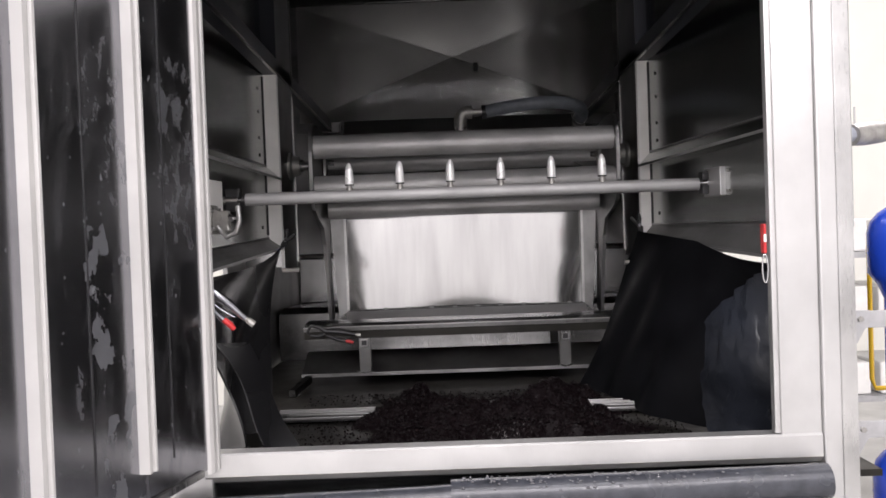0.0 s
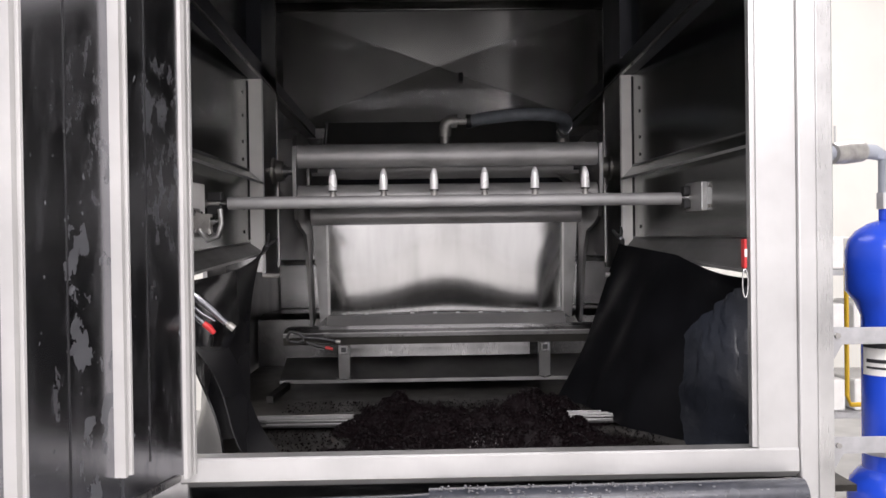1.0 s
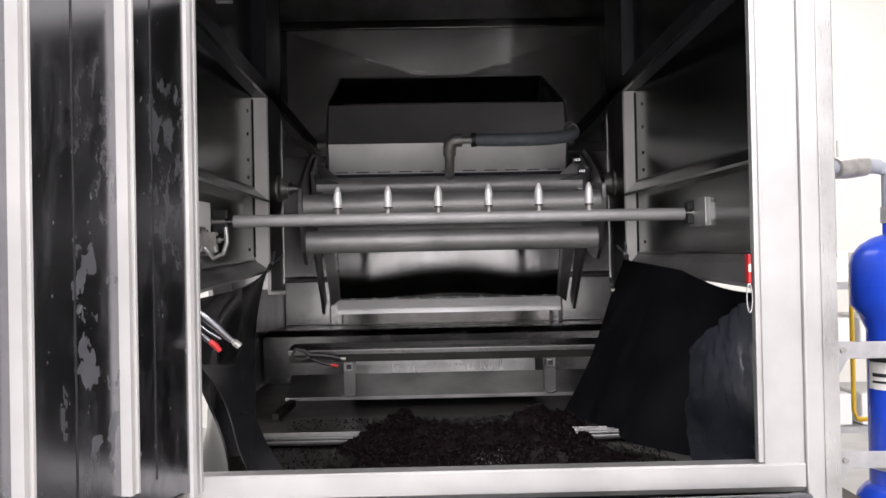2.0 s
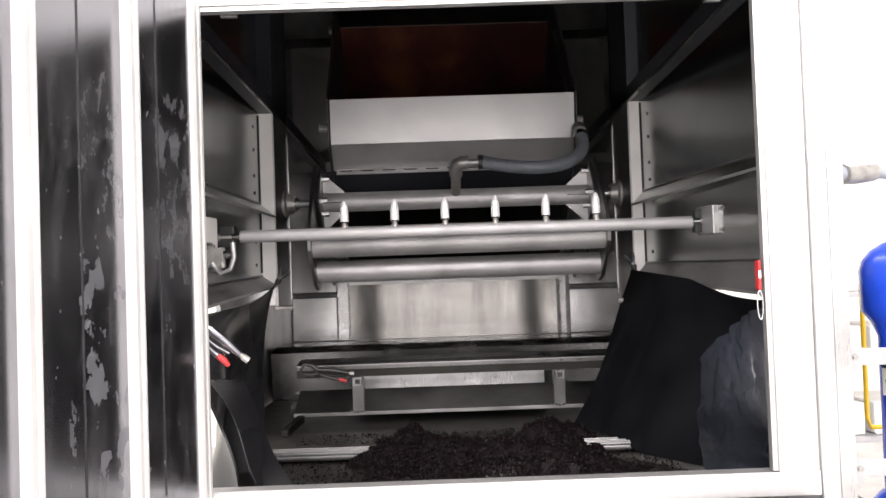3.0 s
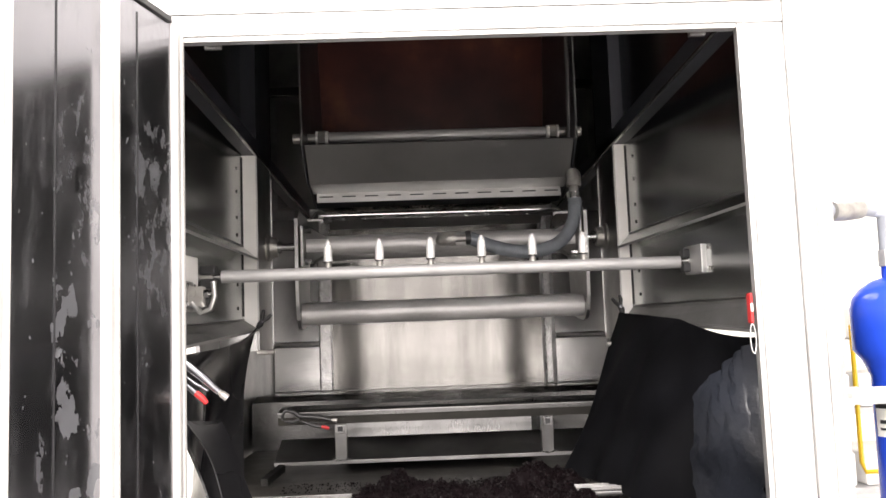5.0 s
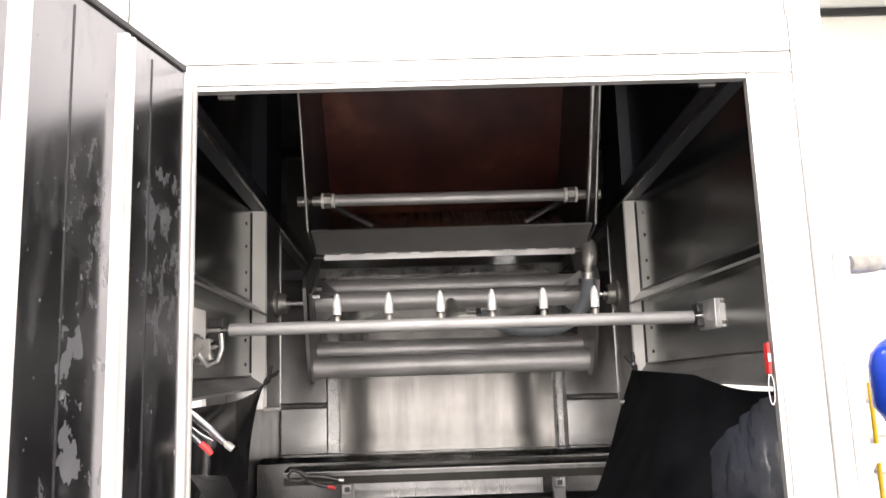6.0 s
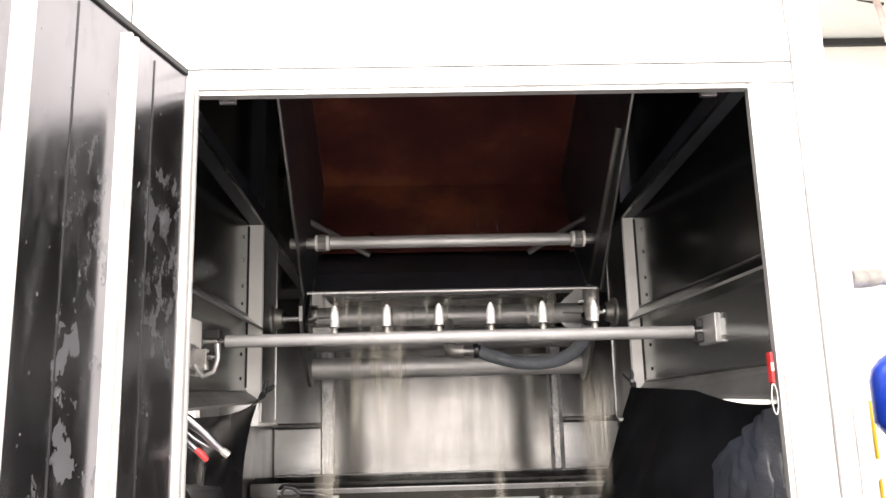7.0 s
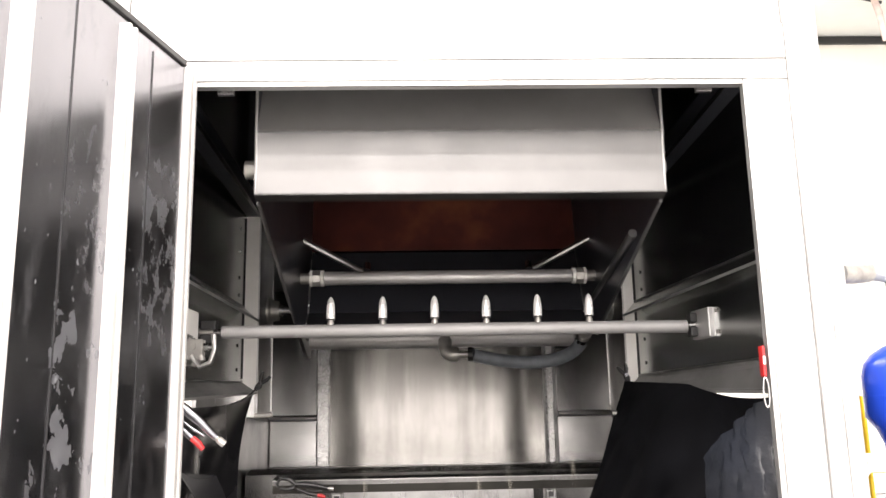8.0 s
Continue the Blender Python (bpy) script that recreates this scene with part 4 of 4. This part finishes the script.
def pomace():
    bm = bmesh.new()
    nx, ny = 90, 70
    V = [[bm.verts.new((-0.59 + 1.17 * i / nx, 0.06 + 1.1 * j / ny, 0.957 + heap_height(-0.59 + 1.17 * i / nx, 0.06 + 1.1 * j / ny))) for j in range(ny + 1)] for i in range(nx + 1)]
    for i in range(nx):
        for j in range(ny):
            bm.faces.new((V[i][j], V[i + 1][j], V[i + 1][j + 1], V[i][j + 1]))
    verts, faces = [], []
    rnd = random.Random(4)
    k = 0
    while k < 30000:
        x, y = rnd.uniform(-0.58, 0.54), rnd.uniform(0.08, 1.12)
        h = heap_height(x, y)
        if h < 0.004 and rnd.random() > 0.07:
            continue
        s = rnd.uniform(0.0016, 0.0042)
        m = Euler((rnd.uniform(0, 6), rnd.uniform(0, 6), rnd.uniform(0, 6))).to_matrix()
        n0 = len(verts)
        c = Vector((x, y, 0.957 + max(0, h) + s * 0.35))
        for p in ((1, 0, 0), (-1, 0, 0), (0, 1, 0), (0, -1, 0), (0, 0, 0.6), (0, 0, -0.6)):
            verts.append(c + m @ (Vector(p) * s * rnd.uniform(0.75, 1.2)))
        for a, b2, d in ((0, 2, 4), (2, 1, 4), (1, 3, 4), (3, 0, 4), (2, 0, 5), (1, 2, 5), (3, 1, 5), (0, 3, 5)):
            faces.append((n0 + a, n0 + b2, n0 + d))
        k += 1
    me = bpy.data.meshes.new("crumbs")
    me.from_pydata(verts, [], faces)
    bm.from_mesh(me)
    tagged(part("grape_pomace", bm, POMACE, smooth=60), "heap of wet dark grape skins on the pan", "pomace", kind="stuff")


def grape_seeds():
    verts, faces = [], []
    rnd = random.Random(9)
    for k in range(4200):
        cx, cy, wx, wy = ((0.13, 0.17, 0.075, 0.05), (-0.13, 0.13, 0.022, 0.03), (0.36, 0.12, 0.05, 0.02))[0 if k % 10 < 8 else 1 + k % 2]
        x, y = max(-0.5, min(0.5, rnd.gauss(cx, wx))), max(0.08, min(1.0, rnd.gauss(cy, wy)))
        q = rnd.uniform(0.0011, 0.0024)
        c = Vector((x, y, 0.957 + max(0.0, heap_height(x, y)) + q))
        m = Euler((rnd.uniform(0, 6), rnd.uniform(0, 6), 0)).to_matrix()
        n0 = len(verts)
        for p in ((1.3, 0, 0), (-1.3, 0, 0), (0, 0.8, 0), (0, -0.8, 0), (0, 0, 0.7), (0, 0, -0.7)):
            verts.append(c + m @ (Vector(p) * q))
        for a, b2, d in ((0, 2, 4), (2, 1, 4), (1, 3, 4), (3, 0, 4), (2, 0, 5), (1, 2, 5), (3, 1, 5), (0, 3, 5)):
            faces.append((n0 + a, n0 + b2, n0 + d))
    me = bpy.data.meshes.new("grape_seeds")
    me.from_pydata(verts, [], faces)
    me.materials.append(SEED)
    tagged(new("grape_seeds", me), "scatter of wet grey grape seeds on the pomace", "seeds", kind="stuff")


# ---- outside the machine ----
def pipe_roll():
    g = thing("rubber_roll", pose(0, 0, 0), "grey rubber hose lying wet along the sill", "hose")
    part("roll", sweep([(-0.70, -0.055, 0.935), (-0.15, -0.058, 0.948), (0.0, -0.06, 0.955)], 0.030, 20), ROLL, g, smooth=50)
    part("roll", sweep([(-0.10, -0.062, 0.955), (0.3, -0.062, 0.958), (0.69, -0.062, 0.962)], 0.036, 20), ROLL, g, smooth=50)
    bm = bmesh.new()
    rnd = random.Random(21)
    for k in range(150):
        a, r = radians(rnd.gauss(112, 24)), rnd.uniform(0.0015, 0.0042)
        x = rnd.uniform(-0.08, 0.66)
        m = Matrix.Translation((x, -0.062 + 0.036 * math.cos(a), 0.9575 + 0.036 * math.sin(a))) @ Matrix.Diagonal((rnd.uniform(0.8, 1.6), 1, 0.7, 1))
        bmesh.ops.create_icosphere(bm, subdivisions=1, radius=r, matrix=m)
    tagged(part("water_drops", bm, DROP, g, "beads of water", smooth=60), "beads of water", kind="stuff")
    part("support_tray", box(-0.75, 0.70, -0.11, 0.012, 0.90, 0.918, 0.003), STEEL_PALE, g)


def filter_tank(m):
    g = thing("filter_tank", m, "blue enamelled filter tank with grey pipe on top", "tank", "blue filter tanks")
    part("vessel", sweep([(0, 0, z) for z in (-0.48, -0.04, 0.0, 0.03, 0.14, 0.17, 0.195, 0.215, 0.225)], [0.068, 0.068, 0.085, 0.108, 0.108, 0.10, 0.08, 0.05, 0.02], 32), BLUE, g, smooth=40)
    part("neck", sweep([(0, 0, 0.215), (0, 0, 0.255)], 0.020, 16), BLUE, g, smooth=40)
    part("cap", sweep([(0, 0, 0.255), (0, 0, 0.30)], 0.026, 8), GALV, g)
    plate = part("label_plate", sheet(lambda u, v: (0.069 * math.cos(radians(-178 + 95 * u)), 0.069 * math.sin(radians(-178 + 95 * u)), -0.20 + 0.115 * v), 14, 1, 0.002), WHITE, g, "white and black printed label")
    for a0, a1, z0, z1 in ((-176, -86, -0.125, -0.09), (-165, -120, -0.165, -0.155), (-165, -105, -0.182, -0.176)):
        part("print_bar", sheet(lambda u, v: (0.0715 * math.cos(radians(a0 + (a1 - a0) * u)), 0.0715 * math.sin(radians(a0 + (a1 - a0) * u)), z0 + (z1 - z0) * v), 12, 1, 0.001), INK, plate)
    part("weld_seam", sweep([(0, 0, 0.083), (0, 0, 0.087)], 0.1088, 32), BLUE, g)
    part("foot_ring", sweep([(0, 0, -0.42), (0, 0, -0.40)], 0.071, 32), GALV, g, smooth=40)
    return g


def outside_right():
    t = filter_tank(pose(1.175, 0.50, 1.325))
    copy_thing(t, pose(1.175, 0.50, 0.66))
    g = thing("pipe_run", pose(0, 0, 0), "grey plastic pipe with valve leading to the tank", "pipe")
    part("pipe", sweep([(0.85, 0.35, 1.715), (1.06, 0.44, 1.735), (1.14, 0.50, 1.738), (1.175, 0.50, 1.72), (1.175, 0.50, 1.62)], 0.021, 16), PVC, g, smooth=50)
    part("valve", sweep([(0.975, 0.40, 1.725), (1.02, 0.425, 1.73), (1.08, 0.45, 1.735)], [0.028, 0.031, 0.028], 14), FITTING, g, smooth=40)
    part("handle", sweep([(0.99, 0.41, 1.745), (0.99, 0.41, 1.80)], 0.003, 8), STEEL, g)
    for z in (1.245, 0.955):
        br = thing("tank_bracket", pose(0.97, 0.40, z), "galvanised steel bracket holding the tanks", "bracket", "tank brackets")
        part("arm", box(-0.02, 0.35, -0.005, 0.0, -0.025, 0.02, 0.002), GALV, br)
        bm = bmesh.new()
        fr = [bm.verts.new((x, -0.012, q)) for x, q in ((-0.04, 0.022), (0.035, 0.022), (0.035, -0.012), (0.02, -0.03), (-0.02, -0.10), (-0.04, -0.10))]
        bk = [bm.verts.new(v.co + Vector((0, 0.005, 0))) for v in fr]
        bm.faces.new(fr)
        bm.faces.new(bk[::-1])
        for k in range(6):
            bm.faces.new((fr[k], bk[k], bk[(k + 1) % 6], fr[(k + 1) % 6]))
        part("web", bm, GALV, br)
        part("bolt", sweep([(0.01, -0.020, 0), (0.01, -0.012, 0)], 0.008, 6), FITTING, br)
    y = thing("yellow_guard_rail", pose(0, 0, 0), "bent yellow tube guard behind the tanks", "rail")
    part("tube", sweep([(1.232, 0.85, 1.42), (1.232, 0.85, 1.0), (1.242, 0.85, 0.97), (1.5, 0.85, 0.97)], 0.0075, 12), YELLOW, y, smooth=50)
    part("tube", sweep([(1.232, 0.85, 1.20), (1.5, 0.85, 1.20)], 0.009, 12), YELLOW, y, smooth=50)
    part("leg", sweep([(1.45, 0.85, 0.97), (1.45, 0.85, 0.0)], 0.011, 12), YELLOW, y, smooth=50)
    c = thing("crate_rack", pose(2.0, 2.6, 0), "steel rack with white crates and trays", "rack")
    for x in (-0.25, 1.2):
        part("upright", box(x - 0.02, x + 0.02, 0, 0.04, 0, 1.6), GALV, c)
    for z in (0.55, 0.95, 1.3):
        part("shelf", box(-0.25, 1.2, 0, 0.5, z, z + 0.03), GALV, c)
        for k in range(4):
            part("crate", box(-0.2 + k * 0.35, 0.1 + k * 0.35, 0.04, 0.45, z + 0.032, z + 0.2, 0.01), WHITE, c)


def ceiling_hanger():
    g = thing("hanging_conduit", pose(3.9, 5.0, 5.05), "pinkish conduit hung from the ceiling on a black bracket", "conduit")
    part("conduit", sweep([(-0.04, 0, 0), (0.02, 0, -0.26), (0.05, 0, -0.5)], 0.028, 12), plain("pinkish_conduit", (0.62, 0.50, 0.46), 0.5), g, smooth=50)
    part("bracket", sweep([(0.06, 0.02, -0.02), (-0.16, 0.02, -0.10), (0.06, 0.02, -0.14)], 0.014, 8), BLACK, g)
    part("junction_box", box(-0.62, -0.50, -0.05, 0.05, -0.06, 0.0, 0.01), BLACK, g)


# ---- wash water spilling over the spout ----
TURN = [(0, 0.0), (0.7, 0.0), (0.9, 1.1), (1.2, 8.6), (1.5, 16.0), (1.7, 21.0), (2.25, 34.5), (2.8, 47.1), (3.0, 51.5), (3.5, 61.8), (4.2, 76.0),
        (4.75, 89.0), (5.3, 102.5), (5.5, 107.4), (6.0, 120.3), (6.3, 127.8), (7.0, 146.1), (7.4, 155.5), (7.6, 160.2), (8.0, 169.9)]


def turn_at(t):
    for (t0, a0), (t1, a1) in zip(TURN, TURN[1:]):
        if t <= t1:
            return a0 + (a1 - a0) * (t - t0) / (t1 - t0)
    return TURN[-1][1]


def water_streams():
    """Rigid streaks of water: they ride in the bucket, slide over its spout one after another and drop to the pan."""
    rnd = random.Random(11)
    made, shapes = [], []
    for k in range(10):
        w, length, ph = rnd.uniform(0.03, 0.12), rnd.uniform(0.40, 0.58), rnd.uniform(0, 6)

        def f(u, v, w=w, length=length, ph=ph):
            ragged = 0.04 * noise.noise(Vector((u * 7 + ph, v * 1.5, ph)))
            taper = 0.55 + 0.45 * math.sin(math.pi * min(1.0, 0.15 + 0.75 * v)) ** 0.6
            return ((u - 0.5) * w * taper + 0.008 * math.sin(4 * v + ph), 0.008 * math.sin(9 * u + 3 * v + ph), -length * (v - 0.5) + ragged)
        me = part("water_stream", sheet(f, 9, 14, 0.003), WATER, smooth=60)
        shapes.append(me.data)
        bpy.data.objects.remove(me)
    for row in range(6):
        for col in range(12):
            x = -0.40 + 0.074 * col + rnd.uniform(-0.03, 0.03)
            start = 6.2 + 0.108 * row + rnd.uniform(-0.08, 0.08) + (0.16 if col < 4 else 0.0)
            if row >= 4 and (col + row) % 2:
                continue
            ob = new("water_stream", rnd.choice(shapes))
            tagged(ob, "murky streak of wash water pouring off the spout", "water", "falling wash water")
            made.append((ob, x, start))
    drops = []
    for k in range(6):
        w, length, ph = rnd.uniform(0.014, 0.035), rnd.uniform(0.07, 0.15), rnd.uniform(0, 6)

        def d(u, v, w=w, length=length, ph=ph):
            return ((u - 0.5) * w * (1 - 0.6 * v) + 0.003 * math.sin(5 * v + ph), 0.003 * math.sin(6 * u + ph), -length * (v - 0.5))
        me = part("water_drip", sheet(d, 5, 8, 0.002), WATER, smooth=60)
        drops.append(me.data)
        bpy.data.objects.remove(me)
    for k in range(34):
        ob = new("water_drip", rnd.choice(drops))
        tagged(ob, "thin drip of wash water hanging from the spout", "water", "dripping wash water")
        dripping.append((ob, -0.43 + 0.026 * k + rnd.uniform(-0.012, 0.012), 6.72 + 0.55 * rnd.random()))
    return made


def spout_edge(t):
    a = radians(turn_at(t))
    return AXLE[1] + RIM_EDGE[0] * math.cos(a) - RIM_EDGE[1] * math.sin(a), AXLE[2] + RIM_EDGE[0] * math.sin(a) + RIM_EDGE[1] * math.cos(a)


def drip_rows(x, start):
    """A drip rides in the bucket, hangs from the spout's edge for a while and falls."""
    inside = pose(x, 0.152, (LOW[1] + PBOT[1]) / 2)
    rows = [(t, pose(*AXLE, a) @ inside) for t, a in TURN if t < start - 0.24]
    rows.append((start - 0.2, pose(*AXLE, turn_at(start - 0.2)) @ inside))
    ey, ez = spout_edge(start)
    rows.append((start - 0.1, pose(AXLE[0] + x, ey + 0.1, ez + 0.06, 80)))
    for k in range(6):
        t = start + 0.1 * k
        ey, ez = spout_edge(t)
        rows.append((t, pose(AXLE[0] + x, ey - 0.006, ez - 0.055 - 0.006 * k)))
    rows.append((t + 0.15, pose(AXLE[0] + x, ey - 0.01, ez - 0.25)))
    rows.append((t + 0.3, pose(AXLE[0] + x, ey - 0.02, 0.97, -80)))
    if t + 0.3 < 8.0:
        rows.append((8.0, pose(AXLE[0] + x, ey - 0.02, 0.97, -80)))
    return rows


def water_rows(x, start):
    tilt = math.degrees(math.atan2(PBOT[0] - LOW[0], LOW[1] - PBOT[1]))
    inside = pose(x, 0.152, (LOW[1] + PBOT[1]) / 2, tilt)
    rows = [(t, pose(*AXLE, a) @ inside) for t, a in TURN if t < start - 0.07]
    rows.append((start - 0.05, pose(*AXLE, turn_at(start - 0.05)) @ inside))
    a = radians(turn_at(start))
    ey = AXLE[1] + RIM_EDGE[0] * math.cos(a) - RIM_EDGE[1] * math.sin(a)
    ez = AXLE[2] + RIM_EDGE[0] * math.sin(a) + RIM_EDGE[1] * math.cos(a)
    rows.append((start - 0.03, pose(AXLE[0] + x, ey + 0.14, ez - 0.05, 70)))
    for k, lean in ((0, 14), (1, 4), (2, 1), (3, 0), (4, 0)):
        tau = 0.1 * k
        z = ez - 0.15 - 0.6 * tau - 4.9 * tau * tau
        if z < 1.16:
            break
        rows.append((start + tau, pose(AXLE[0] + x, ey - 0.012 - 0.22 * tau, z, lean)))
    last = rows[-1][0]
    rows.append((last + 0.1, pose(AXLE[0] + x, ey - 0.13, 0.99, -40)))
    rows.append((last + 0.2, pose(AXLE[0] + x, ey - 0.16, 0.966, -88)))
    if last + 0.2 < 8.0:
        rows.append((8.0, pose(AXLE[0] + x, ey - 0.16, 0.966, -88)))
    return rows


hall()
housing()
door()
BUCKET = bucket()
bearing(-0.656, -1)
bearing(0.580, 1)
spray_bar()
toggle_clamp()
locking_pliers(pose(-0.630, 0.0, 1.420, 0, 38, 8) @ Matrix.Scale(0.84, 4), "chrome locking pliers with red lever tip", True)
locking_pliers(pose(-0.535, 1.18, 1.175, 0, 6, 4) @ Matrix.Scale(0.72, 4), "black locking pliers with red lever tip", False)
left_sheet()
right_sheet()
spring_clamp(pose(-0.652, 1.10, 1.505, 0, 25, 0))
spring_clamp(pose(0.566, 1.11, 1.505, 0, -30, 0))
red_clip()
pomace()
grape_seeds()
pipe_roll()
outside_right()
ceiling_hanger()
dripping = []
STREAMS = water_streams()


def motions():
    walk(BUCKET, [(t, pose(*AXLE, a, 0, 0.6)) for t, a in TURN])
    for ob, x, start in STREAMS:
        walk(ob, water_rows(x, start))
    for ob, x, start in dripping:
        walk(ob, drip_rows(x, start))


motions()
